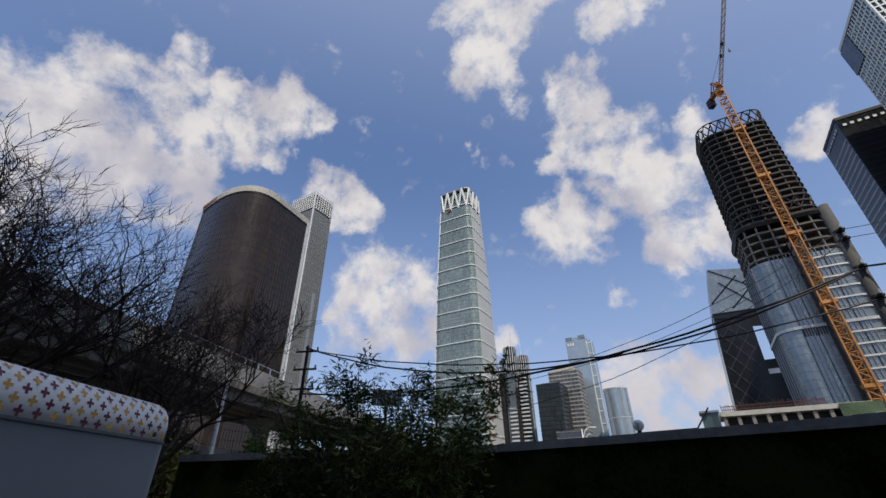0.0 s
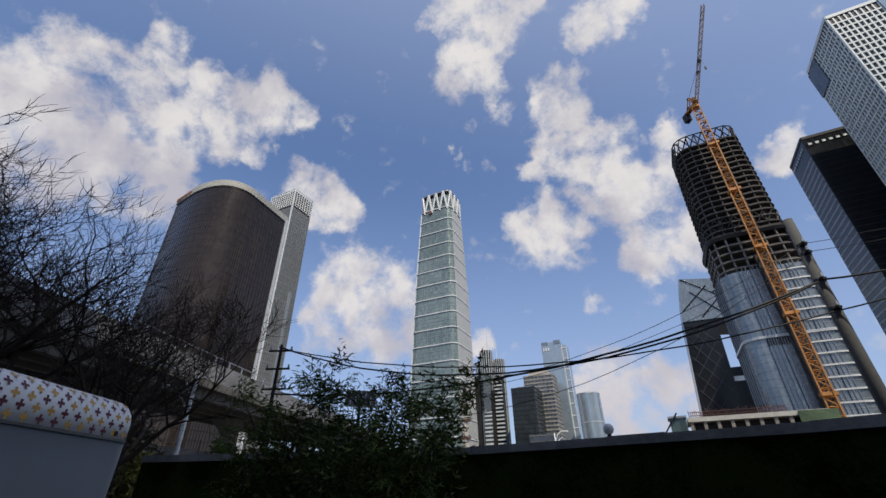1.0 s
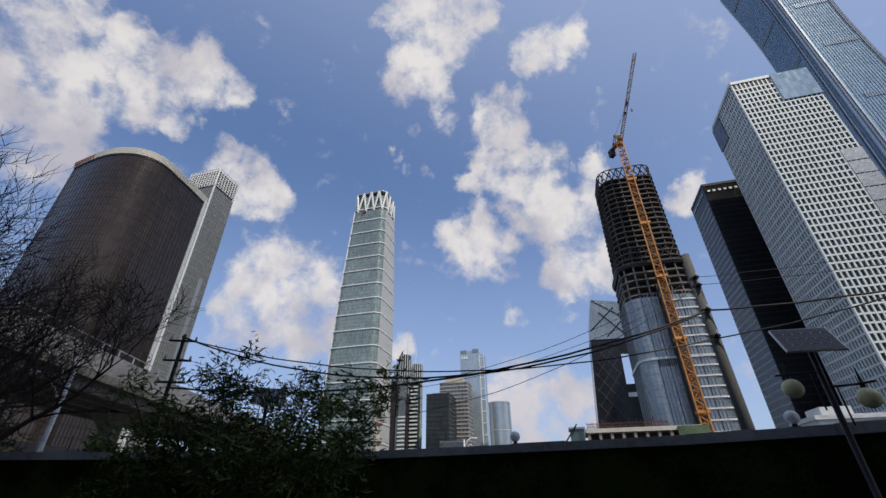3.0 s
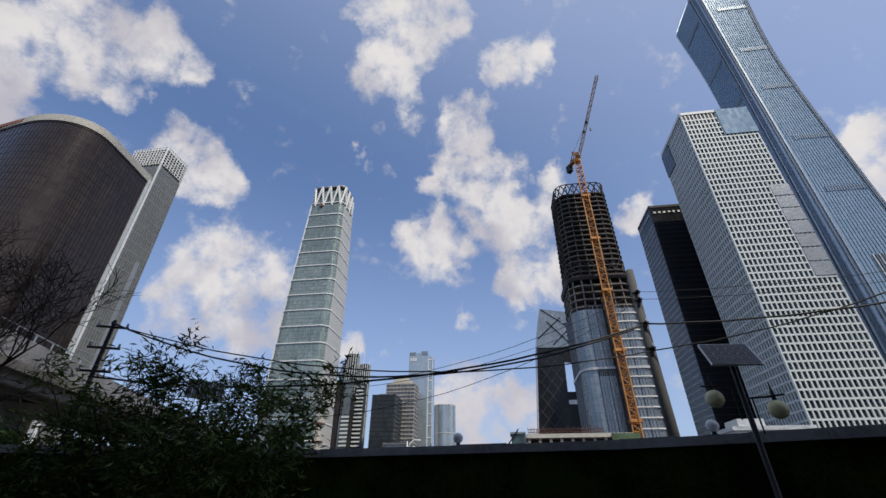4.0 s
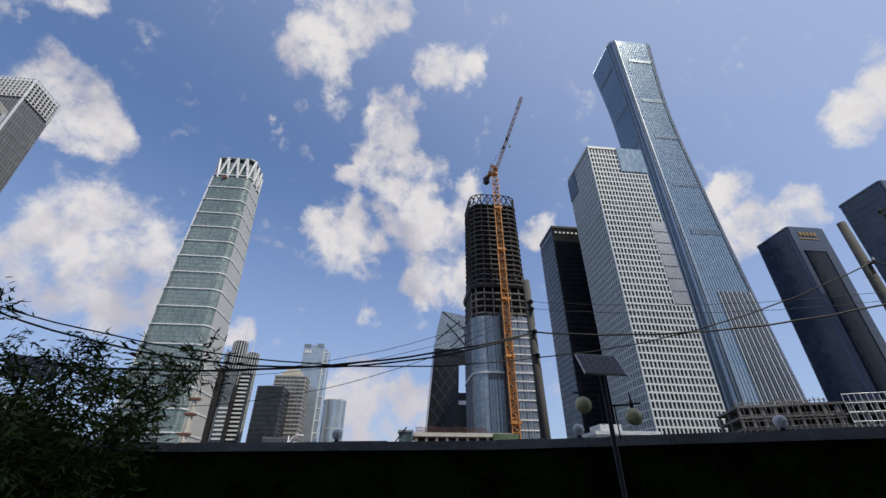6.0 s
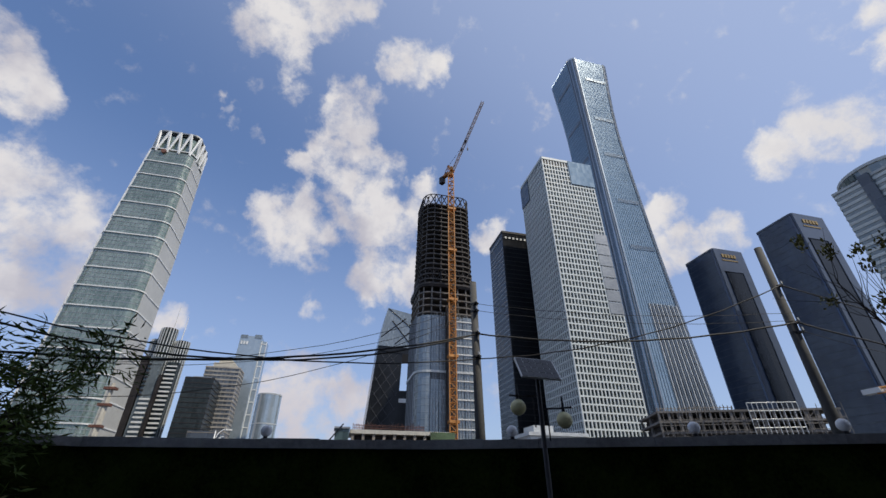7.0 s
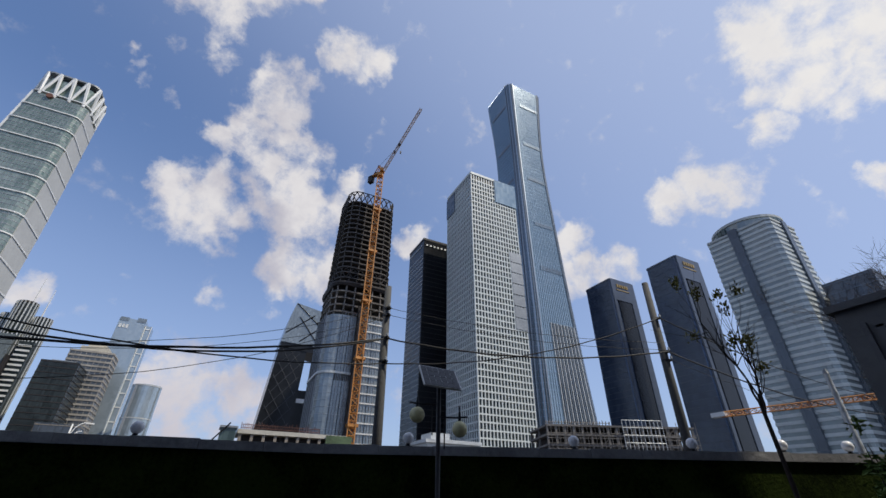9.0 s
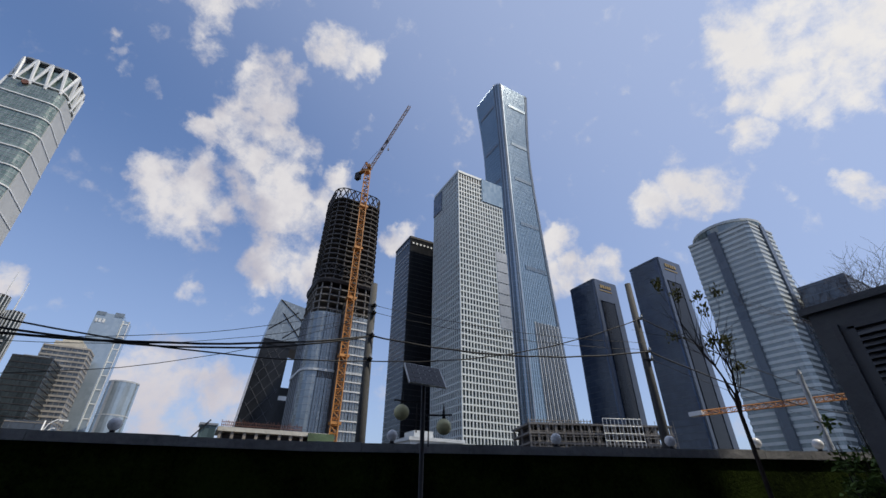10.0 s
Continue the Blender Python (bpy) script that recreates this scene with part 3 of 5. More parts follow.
def bridge_tower():
    """The leaning loop: a dark leg under a pale overhanging block."""
    t = thing("office_tower", 70, 575, 0, "dark glass loop tower with pale overhanging top and diagonal bracing", "office tower")
    bm = bmesh.new()
    loft(bm, [[(-35, -20, 0), (8, -20, 0), (8, 20, 0), (-35, 20, 0)], [(-19.5, -20, 176), (14, -20, 176), (14, 20, 176), (-19.5, 20, 176)]])
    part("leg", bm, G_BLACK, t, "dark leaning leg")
    bm = bmesh.new()
    loft(bm, [[(-19.8, -21, 168), (70, -21, 160), (70, 20, 160), (-19.8, 20, 168)], [(-19.8, -21, 174), (70, -21, 172), (70, 20, 172), (-19.8, 20, 174)]])
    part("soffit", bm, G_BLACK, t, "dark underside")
    bm = bmesh.new()
    loft(bm, [[(-20.2, -22, 174), (70, -22, 172), (70, 20, 172), (-20.2, 20, 174)], [(-15.8, -22, 203), (70, -22, 200), (70, 20, 200), (-15.8, 20, 203)],
              [(-10.2, -22, 229), (70, -22, 214), (70, 20, 214), (-10.2, 20, 229)]])
    part("overhang", bm, G_SKY, t, "pale grey-blue overhang")
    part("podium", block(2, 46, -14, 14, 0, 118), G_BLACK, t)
    part("link", block(1.5, 46.5, -14.5, 14.5, 103, 108), WHITE, t)

    def brace(a, b, m, r=0.55):
        part("brace", tube(bmesh.new(), [a, b], r, 4), m, t)

    for a, b in (((-9, 228), (20, 205)), ((20, 205), (46, 219)), ((-17, 186), (16, 215)), ((2, 177), (40, 212)), ((20, 205), (44, 174)), ((-3, 210), (24, 178)), ((24, 178), (52, 205))):
        brace((a[0], -22.4, a[1]), (b[0], -22.4, b[1]), BLACK_METAL, 0.7)
    for k in range(8):
        z = 20 + k * 18
        x0, x1 = -35 + 15.5 * z / 176, 8 + 6 * z / 176
        brace((x0 + 4, -20.1, z), (x1 - 2, -20.1, min(z + 40, 176)), LEG_BAR, 0.35)
        brace((x1 - 4, -20.1, z), (x0 + 6, -20.1, min(z + 40, 176)), LEG_BAR, 0.35)


bridge_tower()


def lattice(bm, base, top, half, bays, r, horizontals=True):
    """A square lattice mast between two points."""
    base, top = Vector(base), Vector(top)
    d = (top - base).normalized()
    a = d.cross(Vector((0.3, 1, 0.1))).normalized()
    b = d.cross(a)
    rows = []
    for k in range(bays + 1):
        c = base.lerp(top, k / bays)
        rows.append([c + half * (i * a + j * b) for i, j in ((-1, -1), (1, -1), (1, 1), (-1, 1))])
    for i in range(4):
        tube(bm, [rows[0][i], rows[-1][i]], r, 4)
    for k, (p, q) in enumerate(zip(rows, rows[1:])):
        for i in range(4):
            j = (i + 1) % 4
            tube(bm, [p[i], q[j]] if k % 2 else [p[j], q[i]], r * 0.7, 3)
            if horizontals:
                tube(bm, [p[i], p[j]], r * 0.7, 3)
    return bm


def unfinished_tower():
    t = thing("unfinished_tower", 73, 291, 0, "unfinished tower, bare floors over a glazed lower half", "construction site")
    prof = [(0, 22.8, 22.8, 9), (112, 22.0, 22.0, 9), (133, 21.6, 21.6, 9), (134, 20.8, 20.8, 9), (219.5, 19.6, 19.6, 9)]
    # glazed part
    part("wall", shell(prof, (0, 56, 110), 5), G_SKY, t, "grey-blue glass lower storeys")
    bands(t, prof, [z for z in steps(8, 108, 24)], 0.25, 0.12, GREY_METAL, "floor_band", 5)
    for z in steps(6, 106, 17):
        hx, hy, r = at(prof, z)
        pts = [Vector((*p, z)) for p in outline(hx, hy, r, 6) if p[0] > 4.5]
        pts = [Vector((4.5, -hy, z))] + [p for p in pts if p.y < 10]
        rings = []
        for p in pts:
            n = Vector((p.x, p.y, 0)).normalized()
            rings.append([p - n * 0.2, p + n * 0.75, p + n * 0.75 + Vector((0, 0, 0.8)), p - n * 0.2 + Vector((0, 0, 0.8))])
        part("white_ledge", loft(bmesh.new(), rings), WHITE, t, "white storey ledge")
    for k in range(9):
        hx, hy, r = at(prof, 72)
        part("vent_slot", block(-13.0 + k * 1.1, -12.5 + k * 1.1, -hy - 0.6, -hy + 0.1, 66, 70), STEEL_DARK, t)
    part("ledge", shell(prof, (70, 71.4), 5, 0.9), PALE, t)
    for k in range(30):
        bm = bmesh.new()
        rings = []
        for z in (0, 112):
            hx, hy, r = at(prof, z)
            u = -(hx - r) + 2 * (hx - r) * (k % 15) / 14
            q = [(u - .12, -hy - .5), (u + .12, -hy - .5), (u + .12, -hy + .1), (u - .12, -hy + .1)]
            rings.append([(x, y, z) for x, y in q] if k < 15 else [(y, -x, z) for x, y in q])
        part("mullion", loft(bm, rings), GREY_METAL if k % 3 else BLACK_METAL, t)
    part("hoist_gap", block(-3, 3.5, -23.6, -21, 0, 118), STEEL_DARK, t, "open dark hoist bay")
    bm = bmesh.new()
    lattice(bm, (0.3, -25.2, 0), (0.3, -25.2, 118), 2.0, 40, 0.22)
    part("hoist_mast", bm, SERVICE, t)
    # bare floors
    # near-black core colour stands in for the shade deep inside the floors
    part("core", shell([(110, 13.5, 13.5, 4), (226, 13, 13, 4)], (110, 206), 3), STEEL_DARK, t, "core coloured dark for the shaded depth between floors")
    floors = [112 + 5.2 * k for k in range(5)] + [139 + 4.35 * k for k in range(17)]
    for z in floors:
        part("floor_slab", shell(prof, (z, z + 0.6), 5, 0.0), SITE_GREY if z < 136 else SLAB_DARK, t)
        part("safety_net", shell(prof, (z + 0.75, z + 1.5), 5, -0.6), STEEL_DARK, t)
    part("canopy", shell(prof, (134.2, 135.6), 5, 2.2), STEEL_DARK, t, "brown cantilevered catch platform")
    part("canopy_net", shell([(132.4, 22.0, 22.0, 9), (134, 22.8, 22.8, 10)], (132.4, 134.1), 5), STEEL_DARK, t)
    for z0, z1, m, r in ((110, 134, SITE_GREY, 0.55), (136, 218, SLAB_DARK, 0.4)):
        ring = outline(*[v - 0.9 for v in at(prof, z0 + 3)][:2], 8, 2)
        n = len(ring)
        top = outline(*[v - 0.9 for v in at(prof, z1 - 2)][:2], 8, 2)
        for i in range(n):
            nx = (i + 1) % n
            if (Vector(ring[nx]) - Vector(ring[i])).length > 10:
                for f in (0, 0.25, 0.5, 0.75):
                    p, q = Vector(ring[i]).lerp(Vector(ring[nx]), f), Vector(top[i]).lerp(Vector(top[nx]), f)
                    part("column", tube(bmesh.new(), [(*p, z0), (*q, z1)], r, 5), m, t)
            else:
                part("column", tube(bmesh.new(), [(*ring[i], z0), (*top[i], z1)], r, 5), m, t)
    # truss storeys
    for z0, z1, count in ((139, 147.7, 28), (209.5, 219.5, 30)):
        bm = bmesh.new()
        a, b = [outline(*[v - 0.3 for v in at(prof, z)][:2], 8.5, 6) for z in (z0, z1)]
        n = len(a)
        pts = []
        for ring in (a, b):
            seg = [(Vector(ring[(i + 1) % n]) - Vector(ring[i])).length for i in range(n)]
            row = []
            for k in range(count):
                s, i = sum(seg) * k / count, 0
                while s > seg[i]:
                    s -= seg[i]
                    i += 1
                row.append(Vector(ring[i]).lerp(Vector(ring[(i + 1) % n]), s / seg[i]))
            pts.append(row)
        for k in range(count):
            j = (k + 1) % count
            tube(bm, [(*pts[0][k], z0), (*pts[1][j], z1)], 0.45, 4)
            tube(bm, [(*pts[0][j], z0), (*pts[1][k], z1)], 0.45, 4)
            tube(bm, [(*pts[1][k], z1), (*pts[1][j], z1)], 0.5, 4)
        part("truss", bm, STEEL_DARK, t, "dark steel lattice")
    return t


# upper slabs toned down to carry the dark of the open interior
SLAB_DARK = mat("dark_slab", (0.085, 0.078, 0.074), 0.9, vary=0.4, scale=0.2)
unfinished_tower()


def tower_crane():
    t = thing("tower_crane", 72.6, 260, 0, "orange luffing tower crane beside the unfinished tower", "crane")
    part("mast", lattice(bmesh.new(), (0, 0, 0), (0, 0, 232), 2.2, 56, 0.45), ORANGE, t, "orange lattice mast")
    for z in (38, 78, 118, 158, 196):
        bm = block(-3.2, 3.2, -2.6, 2.6, z, z + 1.6)
        part("tie_collar", bm, ORANGE, t)
        part("tie_bar", tube(bmesh.new(), [(0, 1, z + 0.8), (1, 7.5, z + 0.8)], 0.5, 4), ORANGE, t)
    part("slewing_ring", tube(bmesh.new(), [(0, 0, 232), (0, 0, 235)], 2.4, 10), ORANGE, t)
    # the upper works face along the jib: towards the street and a little east
    head = pose(0, 0, 235, 0, 0, -60)

    def turned(name, bm, material, label=""):
        bm.transform(head)
        return part(name, bm, material, t, label)

    turned("cab", block(1.4, 4.0, -3.4, -1.0, 0.2, 3.2), ORANGE)
    turned("counter_deck", block(-11.0, 3.0, -1.5, 1.5, 0, 1.4), ORANGE)
    turned("counterweight", block(-12.5, -8.2, -1.7, 1.7, -5.2, 1.2), STEEL_DARK, "dark hanging counterweight")
    turned("winch", tube(bmesh.new(), [(-5.0, -1.2, 2.4), (-5.0, 1.2, 2.4)], 1.1, 10), STEEL_DARK)
    for v in (-1.2, 1.2):
        turned("a_frame", tube(bmesh.new(), [(2.0, v, 1.2), (-2.6, v * 0.5, 9.0), (-7.0, v, 1.2)], 0.45, 4), ORANGE)
    turned("a_frame_head", block(-3.4, -1.8, -1.0, 1.0, 8.4, 9.8), RUST)
    foot = Vector((1.2, -2.2, 236))
    tip = Vector((19.5, -34, 290))
    part("jib", lattice(bmesh.new(), foot, tip, 0.95, 26, 0.24), CRANE_WHITE, t, "slanting pale red and white jib")
    top = head @ Vector((-2.6, 0, 9.4))
    part("pendant", tube(bmesh.new(), [top, foot.lerp(tip, 0.42) + Vector((0, 0.9, 0.6))], 0.12, 3), STEEL_DARK, t)
    for f in (0.30, 0.42):
        c = foot.lerp(tip, f)
        part("jib_joint", block(c.x - 1.2, c.x + 1.2, c.y - 1.2, c.y + 1.2, c.z - 0.6, c.z + 0.6), STEEL_DARK, t)
    c = foot.lerp(tip, 0.42) + Vector((1.6, 0, 0))
    part("hoist_rope", tube(bmesh.new(), [c, c - Vector((0, 0, 7))], 0.08, 3), STEEL_DARK, t)
    part("hook_block", block(c.x - 0.5, c.x + 0.5, c.y - 0.4, c.y + 0.4, c.z - 9.5, c.z - 7), STEEL_DARK, t)


tower_crane()


def black_tower():
    t, prof = slab("office_tower", 126, 172, 286, 318, 200, G_BLACK, BLACK_METAL, "black glass office tower with a slotted crown", 0, 26, grow=0.1, faces="ws")
    me = mesh_of("spandrel", block(-0.12, 0.05, -15.6, 15.6, 0, 1.1), GREY_METAL)
    for k in range(44):
        shared("spandrel", me, t, -23.0, 0, 8 + k * 4.1)
    me = mesh_of("spandrel", block(-22.8, 22.8, -0.12, 0.05, 0, 0.5), BLACK_METAL)
    for k in range(44):
        shared("spandrel", me, t, 0, -16.0, 8 + k * 4.1)
    part("crown", shell(prof, (200, 202), 3, 0.3), BLACK_METAL, t)
    me = mesh_of("vent", block(-0.9, 0.9, -0.25, 0.1, 0, 1.6), PALE)
    for k in range(12):
        shared("vent", me, t, -20 + k * 3.6, -16.2, 194.5)
    for k in range(8):
        shared("vent", me, t, -23.2, -12 + k * 3.4, 194.5, -90)


black_tower()


def grid_tower():
    t = thing("office_tower", 159, 243, 0, "tall office tower with a white square window grid", "office tower")
    hx, hy, h = 21, 20, 235
    prof = [(0, hx, hy, 0.1), (h, hx, hy, 0.1)]
    tower_body(t, prof, (0, h - 1), G_DARK, 2)
    nz, nx = 50, 17
    zs = steps(6, h - 8, nz)
    # horizontal bars, each a piece; the upper right of the front keeps its blind panels
    for f, half in (("s", hx), ("w", hy), ("e", hy)):
        me = mesh_of("sill_bar", block(-half - 0.4, half + 0.4, -0.7, 0.1, -0.45, 0.45), GRID_WHITE)
        for z in zs:
            if f == "s": shared("sill_bar", me, t, 0, -hy, z)
            elif f == "w": shared("sill_bar", me, t, -hx, 0, z, -90)
            else: shared("sill_bar", me, t, hx, 0, z, 90)
    fins(t, -hx, hx, -hy, hy, 0, h - 3, nx, 0.74, 0.68, GRID_WHITE, "swe", "pier")
    part("roof_rail", shell(prof, (h - 2.2, h), 2, 0.8), GRID_WHITE, t)
    part("roof_slot", shell(prof, (h - 7.6, h - 2.2), 2, 0.2), STEEL_DARK, t)
    part("screen", block(1.5, hx + 1.0, -hy - 1.3, -hy + 0.2, h - 24, h - 0.5), G_BLUE, t, "flat grey-blue corner screen")
    part("screen", block(-hx - 1.2, -hx + 0.2, 6, hy + 0.4, h - 24, h - 4), G_SLATE, t, "flat dark corner screen")
    for k in range(7):
        part("blind_panel", block(11.5, hx + 0.9, -hy - 1.0, -hy + 0.1, 104 + k * 9.0, 104 + k * 9.0 + 8.2), GREY_METAL, t)


grid_tower()


def vase_tower():
    """The tallest tower: a square with rounded fluted corners, narrow above its middle."""
    t = thing("skyscraper", 293, 342.5, 0, "very tall blue glass skyscraper flaring at base and top", "skyscraper")
    prof = [(0, 36.8, 36.8, 10)] + [(z, h, h, h * 0.30) for z, h in ((60, 34.6), (110, 32.3), (170, 30.0), (226, 28.1), (290, 26.4), (350, 24.9), (392, 24.4),
                                                                       (425, 24.9), (455, 26.0), (480, 27.3), (505, 28.8), (532, 30.3))]
    lev = steps(0, 532, 40)
    part("wall", shell(prof, lev, 6), G_BLUE, t, "blue mirrored curtain wall")
    for z in (223, 285, 357, 419, 492):
        hx, hy, r = at(prof, z + 3)
        w = hx - r
        part("service_band", block(-w * 0.55, w * 0.95, -hy - 0.5, -hy + 0.5, z, z + 5), SERVICE, t)
        part("service_band", block(-hx - 0.5, -hx + 0.5, -w * 0.86, w * 0.86, z, z + 5), SERVICE, t)
        me = mesh_of("vent_fin", block(-0.25, 0.25, -0.9, 0, z - 0.4, z + 5.4), BLUE_BAR)
        for u in steps(-w * 0.55, w * 0.95, 14):
            shared("vent_fin", me, t, u, -hy, 0)
    for z in steps(12, 520, 84):
        part("floor_band", ring_band(prof, z, 0.5, 0.10, 6), BLUE_BAR, t)
    # slender uprights on both seen faces, heavier flutes round the corners
    zs = steps(0, 533, 32)

    def follow(name, fn, half, out, material, zs):
        rings = []
        for z in zs:
            (x, y), (nx, ny) = fn(z)
            tx, ty = -ny, nx
            rings.append([(x + a * tx + b * nx, y + a * ty + b * ny, z) for a, b in ((-half, -0.2), (half, -0.2), (half, out), (-half, out))])
        part(name, loft(bmesh.new(), rings), material, t)

    for k in range(17):
        for side in (0, 1):
            def fn(z, k=k, side=side):
                hx, hy, r = at(prof, z)
                u = -(hx - r) + 2 * (hx - r) * k / 16
                return ((u, -hy), (0, -1)) if side == 0 else ((-hx, u), (-1, 0))
            follow("mullion", fn, 0.16, 0.45, BLUE_BAR, zs)
    for corner in range(2):
        for k in range(6):
            def fn(z, k=k, corner=corner):
                hx, hy, r = at(prof, z)
                a = radians(180 + 90 * corner + 8 + 74 * k / 5)
                cx = (-hx + r) if corner == 0 else (hx - r)
                return (cx + r * math.cos(a), -hy + r + r * math.sin(a)), (math.cos(a), math.sin(a))
            follow("corner_flute", fn, 0.55, 1.1, FLUTE if k % 2 else SERVICE, zs)
    # wide-spaced ribs over the flared foot
    for k in range(15):
        for side in (0, 1):
            def fn(z, k=k, side=side):
                hx, hy, r = at(prof, z)
                w = (hx - r) * 0.72
                u = -w + 2 * w * k / 14 + (hx * 0.20 if side == 0 else 0)
                return ((u, -hy), (0, -1)) if side == 0 else ((-hx, u), (-1, 0))
            follow("foot_rib", fn, 0.42, 1.3, SERVICE if k % 2 else PALE, steps(0, 160, 5))


FLUTE = mat("flute_metal", (0.34, 0.39, 0.45), 0.35, 0.4, vary=0.1, scale=0.1, bump=0.0)
BLUE_BAR = mat("blue_bar", (0.26, 0.36, 0.46), 0.35, 0.4, vary=0.1, scale=0.1, bump=0.0)
vase_tower()


def navy_towers():
    for x0, x1, y0, y1 in ((246, 270, 198, 224), (259.3, 283, 150.5, 175)):
        t, prof = slab("office_tower", x0, x1, y0, y1, 150, G_NAVY, SERVICE, "navy glass office tower with a gilt roof sign", 0, 0, r=1.6)
        hx, hy = prof[0][1], prof[0][2]
        for z in steps(4, 146, 36):
            part("floor_band", ring_band(prof, z, 0.25, 0.06, 3), NAVY_BAR, t)
        part("frame", block(-hx - 0.2, -hx + 2.4, -hy - 0.9, -hy + 0.2, 0, 150.6), FRAME_GREY, t, "pale grey stone edge")
        part("frame", block(hx - 5.5, hx + 0.2, -hy - 0.9, -hy + 0.2, 0, 150.6), FRAME_GREY, t)
        part("frame", block(-hx + 2.4, hx - 5.5, -hy - 0.9, -hy + 0.2, 133, 150.6), FRAME_GREY, t)
        part("panel", block(-hx + 4.6, hx - 5.5, -hy - 0.5, -hy + 0.2, 0, 132.8), G_BLACK, t, "dark recessed glass strip")
        part("roof_edge", shell(prof, (150, 151.2), 3, 0.3), FRAME_GREY, t)
        for k in range(5):
            part("sign_mark", block(-hx + 5.0 + k * 2.5, -hx + 6.6 + k * 2.5, -hy - 1.4, -hy - 0.9, 143.9, 146.6), GOLD, t)
        part("sign_mark", block(-hx + 4.0, -hx + 17.5, -hy - 1.2, -hy - 0.9, 141.4, 142.2), GOLD, t)


NAVY_BAR = mat("navy_bar", (0.05, 0.07, 0.10), 0.3, 0.3, vary=0.1, scale=0.1, bump=0.0)
FRAME_GREY = mat("blue_grey_stone", (0.085, 0.105, 0.145), 0.35, 0.2, vary=0.15, scale=0.1, bump=0.0)
navy_towers()


def prism(pts, z0, z1, grow=0.0):
    c = Vector((sum(p[0] for p in pts) / len(pts), sum(p[1] for p in pts) / len(pts)))
    ring = [Vector(p) + (Vector(p) - c).normalized() * grow for p in pts]
    return loft(bmesh.new(), [[(p.x, p.y, z) for p in ring] for z in (z0, z1)])


def banded_tower():
    t = thing("office_tower", 243, 98, 0, "faceted office tower with white window bands and round roof drum", "office tower")
    plan = [(-24.0, 9.3), (-22.4, -19.0), (-20.6, -20.8), (1.0, -20.9), (11, -8), (14, 18), (-4, 17.0)]
    part("wall", prism(plan, 0, 124), G_BAND, t)
    for k in range(42):
        z = 1.2 + k * 2.93
        part("window_band", prism(plan, z, z + 1.35, 0.30), BAND_STONE, t)
    part("roof_edge", prism(plan, 123.6, 124.8, 0.5), PALE_STONE, t)
    drum = [(-6.5 + 16.4 * math.cos(math.tau * k / 28), -3.5 + 16.4 * math.sin(math.tau * k / 28)) for k in range(28)]
    part("roof_drum", prism(drum, 124.8, 129.2), G_BAND, t)
    part("roof_rim", prism(drum, 129.2, 130.6, 0.5), PALE_STONE, t, "pale round roof rim")
    for x0, x1, y0, y1 in ((-25.0, -22.6, -6.4, -2.2), (-11.2, -7.4, -21.9, -19.4)):
        part("dark_strip", block(x0, x1, y0, y1, 0, 125.4), G_SLATE, t, "dark vertical glass strip")
    for a in (152, 160, 168, 246, 254, 262):
        bm = block(-1.1, 1.1, -0.5, 0.2, 125.4, 128.6)
        bm.transform(pose(-6.5 + 16.8 * math.cos(radians(a)), -3.5 + 16.8 * math.sin(radians(a)), 0, 0, 0, a + 90))
        part("sign_mark", bm, G_TEAL, t)


BAND_STONE = mat("band_stone", (0.58, 0.61, 0.59), 0.45, vary=0.10, scale=0.15, bump=0.0)
banded_tower()


def dark_block():
    t, prof = slab("office_block", 233, 275, 55.5, 74, 88, G_SLATE, SERVICE, "dark slate-grey office block with flat roof", 20, 12, bh=0.5, grow=0.15)
    part("roof_box", block(-16, 8, -6, 8, 88, 88.9), SERVICE, t)


dark_block()


